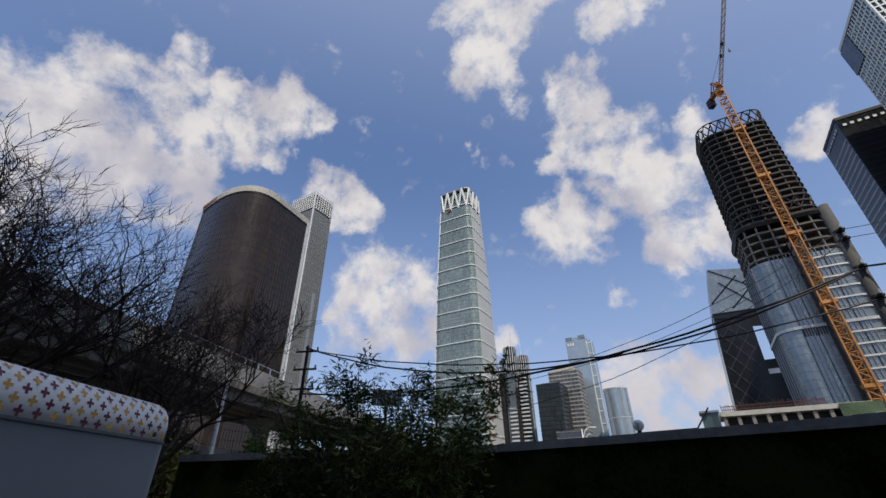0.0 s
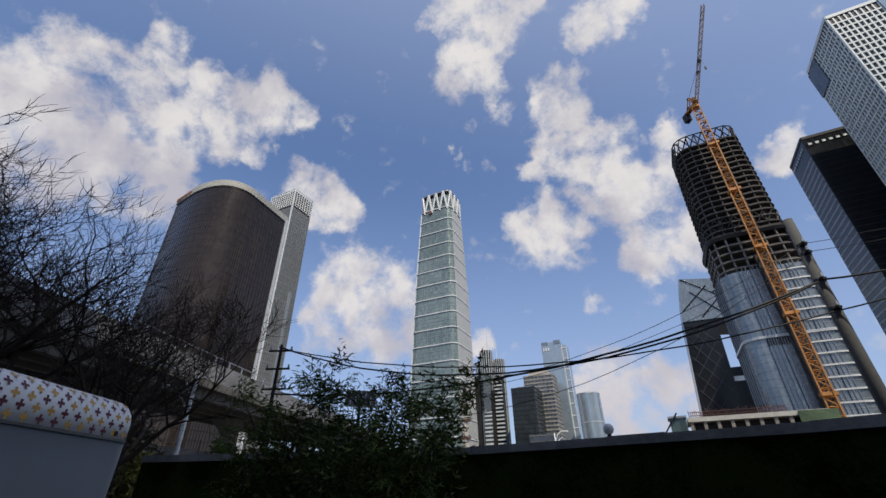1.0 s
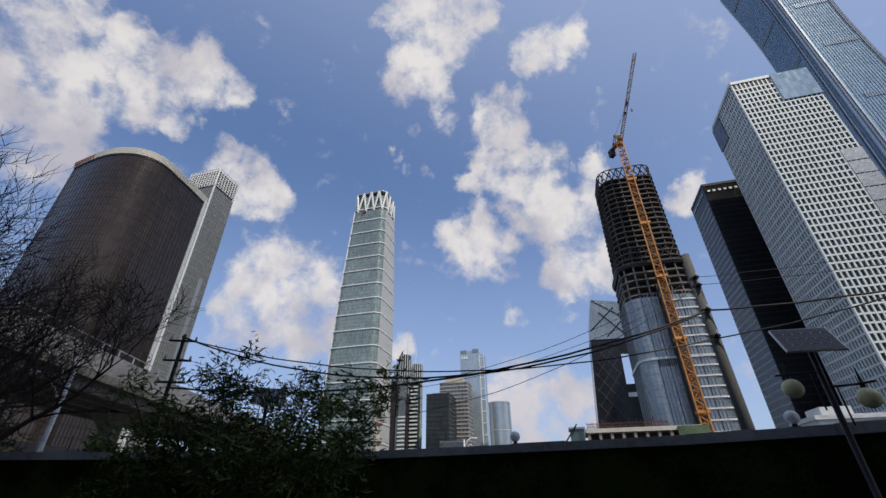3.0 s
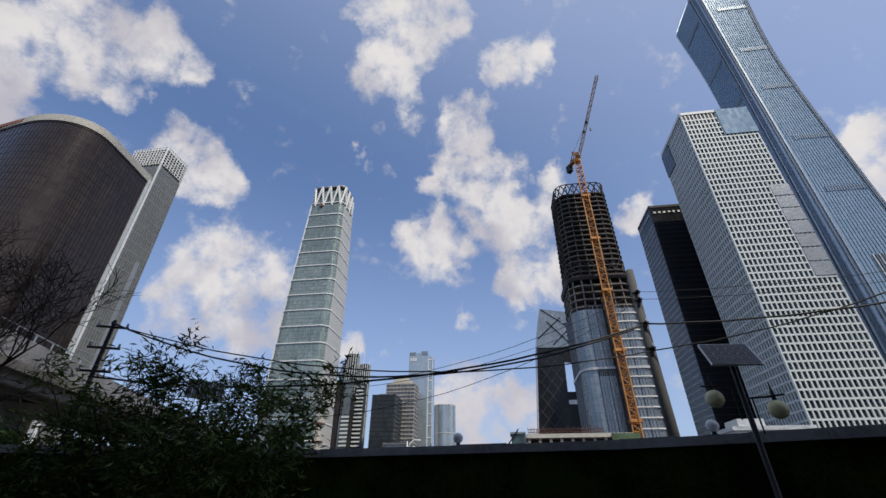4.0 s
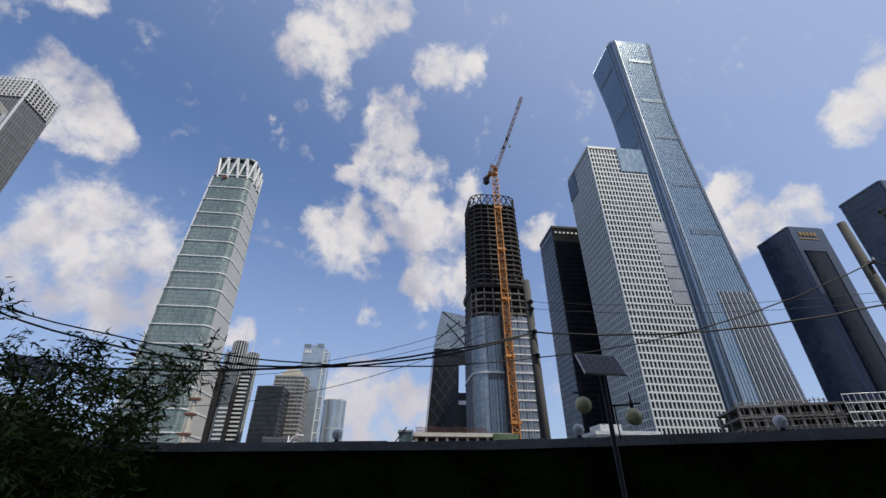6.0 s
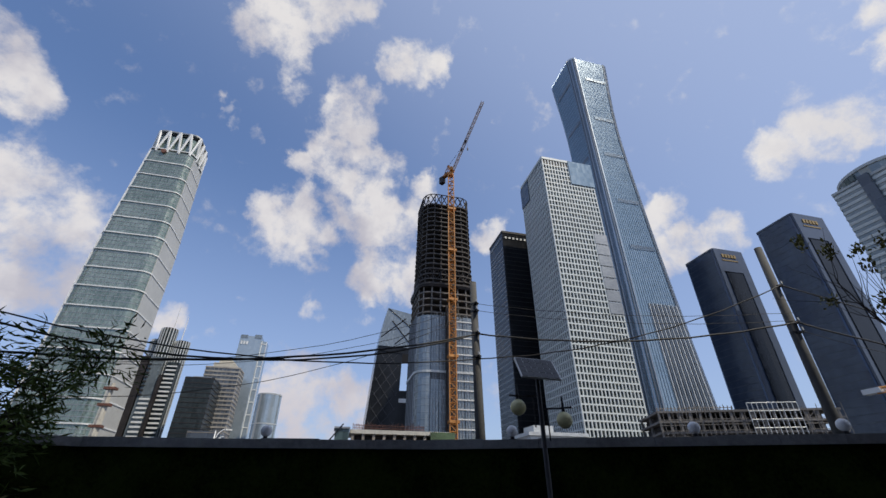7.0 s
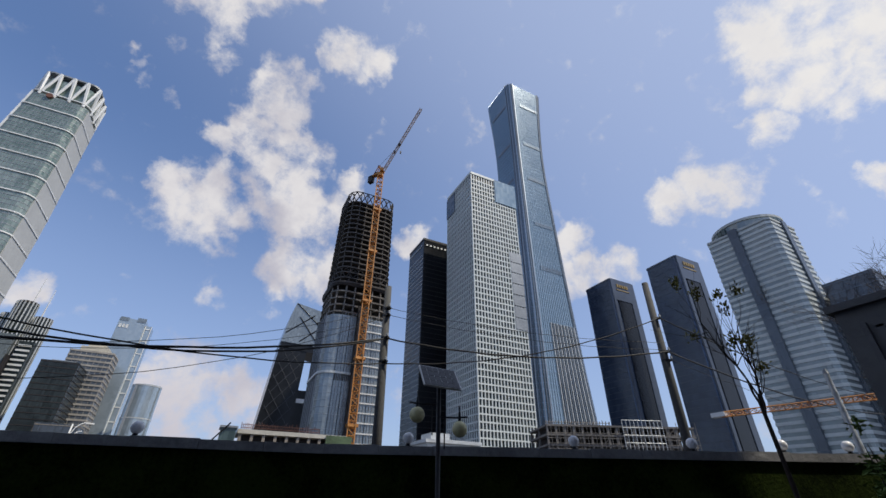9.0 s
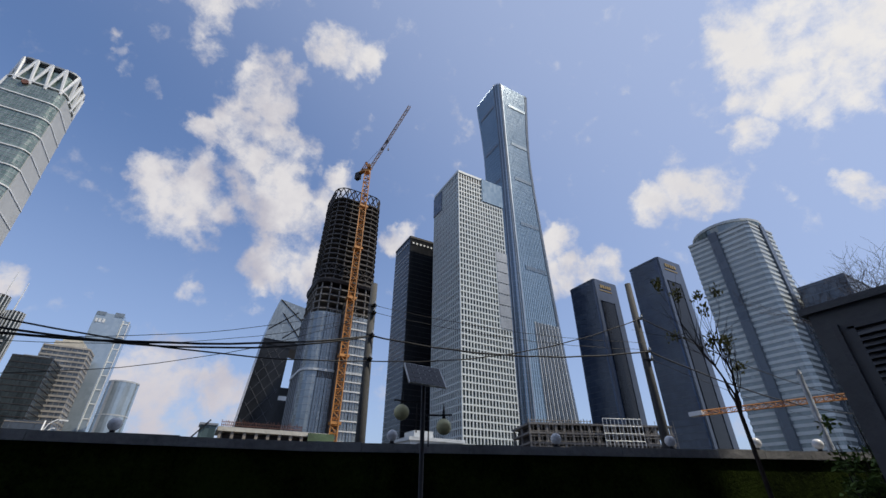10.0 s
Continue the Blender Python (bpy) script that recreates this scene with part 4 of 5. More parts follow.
def bare_frame():
    """A long unfinished concrete frame with scaffolding."""
    t = thing("unfinished_block", 126.3, 116.5, 0, "unfinished concrete frame building wrapped in scaffolding", "construction site", turn=-22)
    hx, hy = 26, 10
    zs = [1.2, 4.4, 7.6, 10.8, 14.0, 17.2, 20.3, 23.2]
    for i, z in enumerate(zs):
        part("floor_slab", block(-hx, hx, -hy, hy, z, z + 0.6), SITE_GREY, t)
    me = mesh_of("column", block(-0.32, 0.32, -0.32, 0.32, 0, 23.4), SITE_GREY)
    for u in steps(-hx + 0.6, hx - 0.6, 17):
        for v in (-hy + 0.6, 0, hy - 0.6):
            shared("column", me, t, u, v, 0)
    # dark box in place of the shaded interior behind the columns
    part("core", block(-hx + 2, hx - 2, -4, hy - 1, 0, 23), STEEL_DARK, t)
    def pipe(a, b, r, m):
        part("scaffold_tube", tube(bmesh.new(), [a, b], r, 4), m, t)

    for u in steps(0, 14, 10):
        pipe((u, -hy - 1.2, 0), (u, -hy - 1.2, 25.5), 0.10, PALE)
    for z in steps(2, 25.4, 10):
        pipe((0, -hy - 1.2, z), (14, -hy - 1.2, z), 0.12, PALE)
    for u in steps(-hx, hx, 38):
        if not -0.5 < u < 14.5:
            pipe((u, -hy - 0.9, 0), (u + random.uniform(-.15, .15), -hy - 0.9, 23.8 + random.uniform(-1.5, 1.5)), 0.09, SITE_GREY)
    for z in steps(2.2, 21, 12):
        pipe((-hx, -hy - 0.9, z), (-0.5, -hy - 0.9, z + random.uniform(-.2, .2)), 0.08, SITE_GREY)
        pipe((14.5, -hy - 0.9, z), (hx, -hy - 0.9, z + random.uniform(-.2, .2)), 0.08, SITE_GREY)
    for k in range(26):
        u, z = random.uniform(-hx, hx - 4), random.choice((7, 10, 13.5, 16.5, 20))
        pipe((u, -hy - 0.8, z), (u + random.uniform(1.5, 4), -hy - 0.8, z + 3), 0.08, SITE_GREY)
    bm = bmesh.new()
    for u in steps(-hx, -4, 20):
        tube(bm, [(u, -hy + 0.4, 23.6), (u + 0.3, -hy + 0.4, 25.0)], 0.14, 4)
    tube(bm, [(-hx, -hy + 0.4, 24.5), (-4, -hy + 0.4, 24.5)], 0.1, 4)
    part("rebar", bm, RAW, t)


bare_frame()


def site_podium():
    t = thing("site_podium", 25, 182, 0, "raw concrete podium of the building site under construction", "construction site")
    part("floor_slab", block(-17, 22, -8, 8, 21.2, 22.6), CREAM, t, "pale roof slab edge")
    part("floor_slab", block(-19, 24, -8, 8, 16, 16.9), RAW, t)
    # near-black fill gives the shade between slab and columns
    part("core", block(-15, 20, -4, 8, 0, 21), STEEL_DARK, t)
    me = mesh_of("column", block(-0.5, 0.5, -0.5, 0.5, 0, 21.2), RAW)
    for u in steps(-16, 20, 9):
        shared("column", me, t, u, -7, 0)
    bm = bmesh.new()
    for u in steps(-16, 12, 46):
        tube(bm, [(u, -6, 22.6), (u + random.uniform(-.2, .2), -6, 25 + random.uniform(-.6, .5))], 0.13, 3)
    for z in (23.4, 24.4):
        tube(bm, [(-16, -6, z), (12, -6, z)], 0.12, 3)
    part("rebar", bm, RUST, t, "rust red reinforcing bars")
    part("net", block(14, 24, -8.6, -8.3, 14, 22.4), GREEN_NET, t, "green safety netting")
    t = thing("site_office", 5.6, 172, 0, "small teal glazed site building with an open gable", "site building")
    part("wall", block(-3.2, 1.8, 0, 8, 0, 22.5), G_TEAL, t)
    part("roof", block(-3.6, 2.2, -0.5, 8.5, 22.5, 23.1), GREY_METAL, t)
    part("prop", tube(bmesh.new(), [(-6, -1, 17), (-0.5, -1, 24)], 0.25, 5), BLACK_METAL, t)
    # podium running on below the towers
    t = thing("site_podium", 62, 178, 0, "raw concrete podium of the building site under construction", "construction site")
    part("floor_slab", block(-16, 14, -6, 6, 18.2, 19.2), CREAM, t)
    # same dark fill for the shaded inside of this podium
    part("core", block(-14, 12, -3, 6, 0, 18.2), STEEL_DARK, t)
    me = mesh_of("column", block(-0.5, 0.5, -0.5, 0.5, 0, 18.2), CREAM)
    for u in steps(-14, 12, 6):
        shared("column", me, t, u, -5, 0)
    t = thing("site_cabin", 28.5, 53, 0, "low white site cabin with a stepped roof", "cabin")
    part("wall", block(-4.5, 3.0, -2, 3, 0, 7.7), WHITE, t)
    part("roof", block(-4.8, 3.3, -2.3, 3.2, 7.7, 8.1), PALE, t)
    part("roof_box", block(-3.5, -0.8, -1, 2, 8.1, 9.0), PALE, t)
    part("window_strip", block(-1.0, 2.6, -2.06, -1.95, 6.7, 7.2), G_SLATE, t)


site_podium()


def far_jib_crane():
    t = thing("tower_crane", 66.4, 22.2, 0, "small orange crane with a level lattice jib", "crane")
    part("mast", lattice(bmesh.new(), (1.9, -5.4, 0), (1.9, -5.4, 12.0), 0.4, 14, 0.06), ORANGE, t)
    part("jib", lattice(bmesh.new(), (-1.8, 16.0, 12.5), (2.0, -6.0, 12.3), 0.32, 26, 0.07), ORANGE, t)
    part("counterweight", block(-2.3, -1.3, 15.4, 17.4, 12.2, 12.8), WHITE, t)


far_jib_crane()


# ---- poles and cables ----
def concrete_pole(x, y, h, fittings, lean=(0, 0)):
    t = thing("utility_pole", x, y, 0, "tapered concrete utility pole carrying black cables", "pole", "utility poles")
    part("shaft", tube(bmesh.new(), [(0, 0, 0), (lean[0] * 0.5, lean[1] * 0.5, h / 2), (lean[0], lean[1], h)], [0.20, 0.165, 0.13], 14), POLE, t, smooth=True)
    for z in fittings:
        f = z / h
        bm = bmesh.new()
        tube(bm, [(lean[0] * f, lean[1] * f, z - 0.06), (lean[0] * f, lean[1] * f, z + 0.06)], 0.215 - 0.009 * z, 12)
        part("clamp", bm, BLACK_METAL, t)
        part("bracket", block(lean[0] * f - 0.1, lean[0] * f + 0.1, lean[1] * f - 0.26, lean[1] * f - 0.14, z - 0.03, z + 0.03), BLACK_METAL, t)
        part("insulator", tube(bmesh.new(), [(lean[0] * f, lean[1] * f - 0.28, z + 0.04), (lean[0] * f, lean[1] * f - 0.28, z + 0.16)], [0.05, 0.03], 8), GREY_METAL, t)
    return t


P1, P2 = (5.25, 14.95), (15.75, 11.0)
concrete_pole(*P1, 9.05, (8.05, 7.75, 6.85, 5.95), (-0.08, 0.0))
concrete_pole(*P2, 10.05, (8.3, 6.85, 6.5), (0.15, 0.1))


def old_pole():
    t = thing("utility_pole", -13.6, 12.4, 0, "dark utility pole with crossarms half hidden by the shrub", "pole", "utility poles")
    part("shaft", tube(bmesh.new(), [(0, 0, 0), (0, 0, 7.0)], [0.09, 0.06], 10), BLACK_METAL, t)
    for z in (5.2, 6.0, 6.75):
        part("crossarm", tube(bmesh.new(), [(-0.45, -0.2, z), (0.45, 0.2, z)], 0.045, 6), BLACK_METAL, t)
        for s in (-0.4, 0.4):
            part("insulator", tube(bmesh.new(), [(s, s * 0.45, z), (s, s * 0.45, z + 0.17)], [0.05, 0.03], 6), GREY_METAL, t)


old_pole()


def cable(a, b, sag, r, label="black overhead cable hanging between the poles"):
    a, b = Vector(a), Vector(b)
    pts = []
    for k in range(25):
        f = k / 24
        p = a.lerp(b, f)
        pts.append((p.x, p.y, p.z - sag * 4 * f * (1 - f) + 0.012 * math.sin(k * 1.7 + a.z * 5)))
    bm = tube(bmesh.new(), pts, r, 6)
    solid("overhead_cable", bm, CABLE, label, "cable", smooth=True, group="overhead cables")


E3, E1, E2 = (-13.6, 12.3), (5.2, 14.75), (15.8, 10.8)
FAR = (40.0, 11.6)
cable((*E3, 6.9), (*E1, 6.82), 1.88, 0.030)
cable((*E3, 5.0), (*E1, 6.80), 1.05, 0.034)
cable((*E3, 6.85), (*E1, 5.87), 1.17, 0.022)
cable((*E3, 4.6), (*E1, 7.75), 2.25, 0.010)
cable((*E3, 5.1), (*E1, 8.05), 1.75, 0.009)
cable((*E3, 5.6), (*E1, 7.7), 1.95, 0.008)
cable((*E1, 6.82), (*E2, 6.84), 0.48, 0.030)
cable((*E1, 5.87), (*E2, 8.28), 0.60, 0.022)
cable((*E1, 7.75), (*E2, 6.9), 0.30, 0.009)
cable((*E1, 8.05), (*E2, 7.2), 0.30, 0.009)
cable((*E2, 6.82), (*FAR, 6.6), 0.75, 0.030)
cable((*E2, 8.28), (*FAR, 7.4), 0.65, 0.022)
cable((*E2, 6.5), (*FAR, 5.6), 0.6, 0.009)


# ---- solar lamps ----
def solar_lamp():
    t = thing("solar_lamp", 0, 0, 0, "black garden lamp with solar panel and two yellowed globes", "lamp", "solar lamps")
    part("post", tube(bmesh.new(), [(0, 0, 0), (0, 0, 0.5), (0, 0, 0.52), (0, 0, 3.62)], [0.07, 0.07, 0.045, 0.04], 10), BLACK_METAL, t, smooth=True)
    part("foot_plate", block(-0.14, 0.14, -0.14, 0.14, 0, 0.025), BLACK_METAL, t)
    m = Matrix.Translation((0.02, 0, 3.70)) @ Euler((radians(52), radians(2), radians(-2))).to_matrix().to_4x4()
    bm = block(-0.40, 0.40, -0.29, 0.29, -0.02, 0.02)
    bm.transform(m)
    p = part("solar_panel", bm, ALU, t, "tilted solar panel with aluminium rim")
    for i in range(6):
        for j in range(4):
            for z0, z1, m2 in ((0.021, 0.026, SOLAR), (-0.026, -0.021, SOLAR)):
                bm = block(-0.385 + i * 0.1285, -0.265 + i * 0.1285, -0.278 + j * 0.14, -0.146 + j * 0.14, z0, z1)
                bm.transform(m)
                part("solar_cell", bm, m2, p)
    for i in range(5):
        for j in range(3):
            bm = block(-0.270 + i * 0.1285, -0.252 + i * 0.1285, -0.151 + j * 0.14, -0.133 + j * 0.14, 0.027, 0.030)
            bm.transform(m)
            part("cell_gap", bm, GLOBE_WHITE, p)
    for side, z in ((-1, 3.19), (1, 2.96)):
        d = Vector((0.93 * side, -0.30 * side, 0))
        part("arm", tube(bmesh.new(), [(0, 0, z), d * 0.34 + Vector((0, 0, z)), d * 0.58 + Vector((0, 0, z + 0.02))], 0.018, 6), BLACK_METAL, t)
        part("brace", tube(bmesh.new(), [d * 0.12 + Vector((0, 0, z)), d * 0.12 + Vector((0, 0, z - 0.55))], 0.014, 5), BLACK_METAL, t)
        c = d * 0.42 + Vector((0, 0, z - 0.20))
        part("finial", tube(bmesh.new(), [d * 0.42 + Vector((0, 0, z - 0.06)), d * 0.42 + Vector((0, 0, z + 0.22))], [0.035, 0.008], 6), BLACK_METAL, t)
        part("globe", ball(bmesh.new(), c, 0.145, 12, 18), GLOBE_YELLOW, t, "yellowed round globe", smooth=True)
    return t


lamp = solar_lamp()
lamp.matrix_basis = pose(3.98, 7.83, 0)
copy_thing(lamp, pose(-6.9, 9.2, 0, 0, 0, 40))


# ---- trees and shrubs ----
class Wood:
    """Collects the tapered limbs of one tree."""

    def __init__(self):
        self.v, self.f = [], []

    def limb(self, pts, radii, n):
        base = len(self.v)
        for i, p in enumerate(pts):
            d = (pts[min(i + 1, len(pts) - 1)] - pts[max(i - 1, 0)]).normalized()
            a = d.orthogonal().normalized()
            b = d.cross(a)
            for k in range(n):
                w = math.tau * k / n
                self.v.append(p + radii[i] * (math.cos(w) * a + math.sin(w) * b))
        for i in range(len(pts) - 1):
            for k in range(n):
                j = (k + 1) % n
                self.f.append((base + i * n + k, base + i * n + j, base + (i + 1) * n + j, base + (i + 1) * n + k))

    def mesh(self, name, material):
        me = bpy.data.meshes.new(name)
        me.from_pydata(self.v, [], self.f)
        me.materials.append(material)
        return me


def grow(rng, thick, thin, start, way, length, radius, level, levels, droop=0.0, tips=None, thin_limit=0.0095):
    pts, radii = [start], [radius]
    d = way.normalized()
    segs = 7 if level < 2 else 5
    kids = []
    for i in range(segs):
        d = (d + Vector((rng.gauss(0, .17), rng.gauss(0, .17), rng.gauss(0.06 - droop, .13)))).normalized()
        pts.append(pts[-1] + d * length / segs)
        radii.append(radius * (1 - 0.62 * (i + 1) / segs))
        if level < levels and i >= (2 if level < 2 else 1):
            for _ in range(2 if rng.random() < 0.43 else 1):
                kids.append((pts[-1].copy(), d.copy(), radii[-1]))
    (thick if level < 2 else thin).limb(pts, radii, 7 if level == 0 else 5 if level == 1 else 3)
    if level >= levels:
        if tips is not None: tips.append((pts[-1], d))
        return
    kids.append((pts[-1].copy(), d.copy(), radii[-1]))
    for p, q, r in kids:
        side = Vector((rng.gauss(0, 1), rng.gauss(0, 1), rng.gauss(0.25, .5))).normalized()
        w = (q * 0.75 + side * 0.85).normalized()
        grow(rng, thick, thin, p, w, length * rng.uniform(.42, .62), max(r * 0.70, thin_limit), level + 1, levels, droop, tips, thin_limit)


def bare_tree(x, y, h, seed, lean=(0, 0), spread=1.0, levels=4, label="bare dark street tree with fine spreading twigs"):
    rng = random.Random(seed)
    t = thing("tree", x, y, 0, label, "tree", "bare street trees")
    thick, thin = Wood(), Wood()
    base = [Vector((0, 0, 0)), Vector((lean[0] * .3, lean[1] * .3, h * .15)), Vector((lean[0] * .7, lean[1] * .7, h * .3))]
    thick.limb(base, [0.2 * h / 10, 0.16 * h / 10, 0.14 * h / 10], 9)
    for k in range(5):
        a = math.tau * k / 5 + rng.uniform(-.4, .4)
        w = Vector((math.cos(a) * 0.75 * spread + lean[0] * .12, math.sin(a) * 0.75 * spread + lean[1] * .12, rng.uniform(.65, 1.1)))
        grow(rng, thick, thin, base[-1], w, h * rng.uniform(.38, .48), 0.105 * h / 10, 1, levels)
    part("trunk", thick.mesh("trunk", BARK), BARK, t)
    part("crown", thin.mesh("crown", TWIG), TWIG, t)
    return t


bare_tree(-19.5, 3.2, 11.5, 77, (0.3, 0.2), 0.9)
bare_tree(-17.0, 4.6, 11.0, 3, (0.4, 0.2), 1.0)
bare_tree(-17.8, 9.0, 9.0, 8, (0.5, 0.3), 0.85)
bare_tree(-14.6, 7.3, 7.6, 21, (0.9, 0.5), 0.85)
bare_tree(-15.0, 1.2, 9.0, 30, (0.0, 0.3), 0.9)


def leaf_cloud(rng, n, place, length, width, material, name="leaves"):
    """Many small folded leaves, each two triangles wide, joined."""
    v, f = [], []
    for _ in range(n):
        p, d = place(rng)
        d = d.normalized()
        s = d.orthogonal().normalized()
        s = (s * rng.uniform(-1, 1) + d.cross(s) * rng.uniform(-1, 1)).normalized()
        up = d.cross(s)
        L, w = length * rng.uniform(.6, 1.25), width * rng.uniform(.7, 1.2)
        b = len(v)
        v += [p, p + d * L * .45 + s * w + up * w * .5, p + d * L, p + d * L * .45 - s * w + up * w * .5]
        f += [(b, b + 1, b + 2), (b, b + 2, b + 3)]
    me = bpy.data.meshes.new(name)
    me.from_pydata(v, [], f)
    me.materials.append(material)
    return me


def leafy_shrub():
    """The tall bamboo-like shrub before the wall."""
    t = thing("shrub", -4.25, 5.35, 0, "tall dark green bamboo-like shrub before the wall", "shrub")
    rng = random.Random(5)
    thick, thin, tips = Wood(), Wood(), []
    for k in range(54):
        a = rng.uniform(0, math.tau)
        r = rng.uniform(0.05, 0.6)
        p = Vector((math.cos(a) * r, math.sin(a) * r * .7, 0))
        out = Vector((math.cos(a) * 1.25, math.sin(a) * .6, 0)) * rng.uniform(.1, .8)
        h = rng.uniform(1.7, 3.75) * (1.0 - 0.10 * abs(out.x))
        pts = []
        for i in range(8):
            f = i / 7
            pts.append(p + out * (f ** 1.4) * 2.0 + Vector((0, 0, h * f * (1 - 0.12 * f))))
        thin.limb(pts, [0.016 * (1 - .75 * i / 7) for i in range(8)], 4)
        for i in range(2, 8):
            for _ in range(4):
                w = Vector((rng.gauss(0, 1), rng.gauss(0, 1), rng.gauss(.3, .5))).normalized()
                q = pts[i] + w * rng.uniform(.2, .5)
                thin.limb([pts[i], (pts[i] + q) / 2 + Vector((0, 0, .04)), q], [.006, .004, .002], 3)
                tips.append((pts[i], q))
    part("stem", thin.mesh("stems", TWIG), TWIG, t)

    def place(rng):
        a, b = rng.choice(tips)
        p = a.lerp(b, rng.uniform(.25, 1.05)) + Vector((rng.gauss(0, .06), rng.gauss(0, .06), rng.gauss(0, .06)))
        d = (b - a).normalized() + Vector((rng.gauss(0, .6), rng.gauss(0, .6), rng.gauss(-.35, .5)))
        return p, d

    part("foliage", leaf_cloud(rng, 30000, place, 0.13, 0.013, LEAF), LEAF, t, "narrow dark green leaves")
    part("foliage", leaf_cloud(rng, 2500, place, 0.10, 0.013, LEAF_YELLOW), LEAF_YELLOW, t, "paler young leaves")


leafy_shrub()


def hedge(name, x, y, sx, sy, h, n, seed, material, label):
    t = thing(name, x, y, 0, label, "shrub")
    rng = random.Random(seed)
    thin = Wood()
    for k in range(18):
        a = rng.uniform(0, math.tau)
        b = Vector((math.cos(a) * sx * rng.random(), math.sin(a) * sy * rng.random(), 0))
        thin.limb([b, b * 1.1 + Vector((0, 0, h * .5)), b * 1.25 + Vector((rng.gauss(0, .2), rng.gauss(0, .2), h * rng.uniform(.7, 1)))], [.04, .025, .01], 4)
    part("stem", thin.mesh("stems", BARK), BARK, t)

    def place(rng):
        a, f = rng.uniform(0, math.tau), rng.random() ** .5
        z = rng.random() ** .7
        lump = 0.75 + 0.35 * noise.noise(Vector((math.cos(a) * 2 + seed, math.sin(a) * 2, z * 3)))
        g = f * lump * (1.15 - 0.75 * z * z)
        return Vector((math.cos(a) * sx * g, math.sin(a) * sy * g, h * z * (0.85 + .3 * lump - .15))), Vector((rng.gauss(0, 1), rng.gauss(0, 1), rng.gauss(.2, .8)))

    part("foliage", leaf_cloud(rng, n, place, 0.20, 0.06, material), material, t)


hedge("shrub", -24, 8, 3.2, 3.6, 6.2, 5000, 1, HEDGE, "dark evergreen tree mass under the flyover")
hedge("shrub", -25, 13, 3.0, 3.0, 5.4, 4500, 2, HEDGE, "dark evergreen tree mass under the flyover")
hedge("shrub", -22, 3, 3.0, 3.4, 6.4, 4500, 3, HEDGE, "dark evergreen tree mass under the flyover")
hedge("shrub", -20.5, 6.5, 2.6, 2.8, 4.9, 4500, 7, HEDGE, "dark evergreen tree mass under the flyover")
hedge("shrub", -20.0, 11.0, 2.2, 2.6, 4.3, 4000, 8, HEDGE, "dark evergreen tree mass under the flyover")
hedge("shrub", -24, 17, 2.4, 2.4, 3.6, 2500, 4, LEAF_YELLOW, "yellow-brown shrub beyond the wall")
hedge("shrub", -16.5, 13.0, 1.1, 1.0, 3.6, 1800, 5, LEAF, "light green shrub growing behind the wall")
hedge("shrub", -16.2, 9.6, 1.0, 0.9, 3.0, 1500, 6, LEAF_YELLOW, "yellow-brown shrub beyond the wall")


def sapling():
    t = thing("sapling", 7.93, 4.12, 0, "young street tree with budding yellow-green leaves", "tree")
    rng = random.Random(12)
    thick, thin, tips = Wood(), Wood(), []
    thick.limb([Vector((0, 0, 0)), Vector((.02, .02, 1.5)), Vector((0, .05, 3.0))], [.045, .038, .03], 8)
    for k in range(5):
        a = math.tau * k / 5 + rng.uniform(-.3, .3)
        grow(rng, thick, thin, Vector((0, .04, rng.uniform(2.45, 3.0))), Vector((math.cos(a) * .36, math.sin(a) * .36, 1)), rng.uniform(1.1, 1.75), .02, 1, 2, -0.12, tips, 0.005)
    part("trunk", thick.mesh("trunk", BARK), BARK, t)
    part("crown", thin.mesh("crown", TWIG), TWIG, t)

    def place(rng):
        p, d = tips[rng.randrange(0, len(tips), 4)]
        return p + Vector((rng.gauss(0, .05), rng.gauss(0, .05), rng.gauss(0, .06))), d + Vector((rng.gauss(0, .8), rng.gauss(0, .8), rng.gauss(0, .8)))

    part("foliage", leaf_cloud(rng, 420, place, 0.085, 0.022, LEAF_YELLOW), LEAF_YELLOW, t, "yellow-green young leaves")


sapling()


def side_shrub():
    t = thing("shrub", 6.6, 2.45, 0, "small leafy green shrub beside the ventilation shed", "shrub")
    rng = random.Random(44)
    thin, tips = Wood(), []
    for k in range(6):
        p = Vector((rng.gauss(0, .1), rng.gauss(0, .1), 0))
        q = p + Vector((rng.uniform(-.35, .2), rng.uniform(-.2, .3), rng.uniform(1.9, 2.9)))
        thin.limb([p, p.lerp(q, .5) + Vector((.05, 0, 0)), q], [.018, .012, .005], 4)
        for _ in range(9):
            f = rng.uniform(.45, 1)
            tips.append(p.lerp(q, f) + Vector((rng.gauss(0, .12), rng.gauss(0, .12), rng.gauss(0, .06))))
    part("stem", thin.mesh("stems", TWIG), TWIG, t)
    place = lambda rng: (rng.choice(tips) + Vector((rng.gauss(0, .05), rng.gauss(0, .05), rng.gauss(0, .04))), Vector((rng.gauss(0, 1), rng.gauss(0, 1), rng.gauss(.1, .6))))
    part("foliage", leaf_cloud(rng, 1500, place, .09, .022, LEAF), LEAF, t)


side_shrub()
bare_tree(30.0, 6.4, 12.6, 51, (0.2, 0), 0.5, 4, "pale budding street tree behind the ventilation shed")


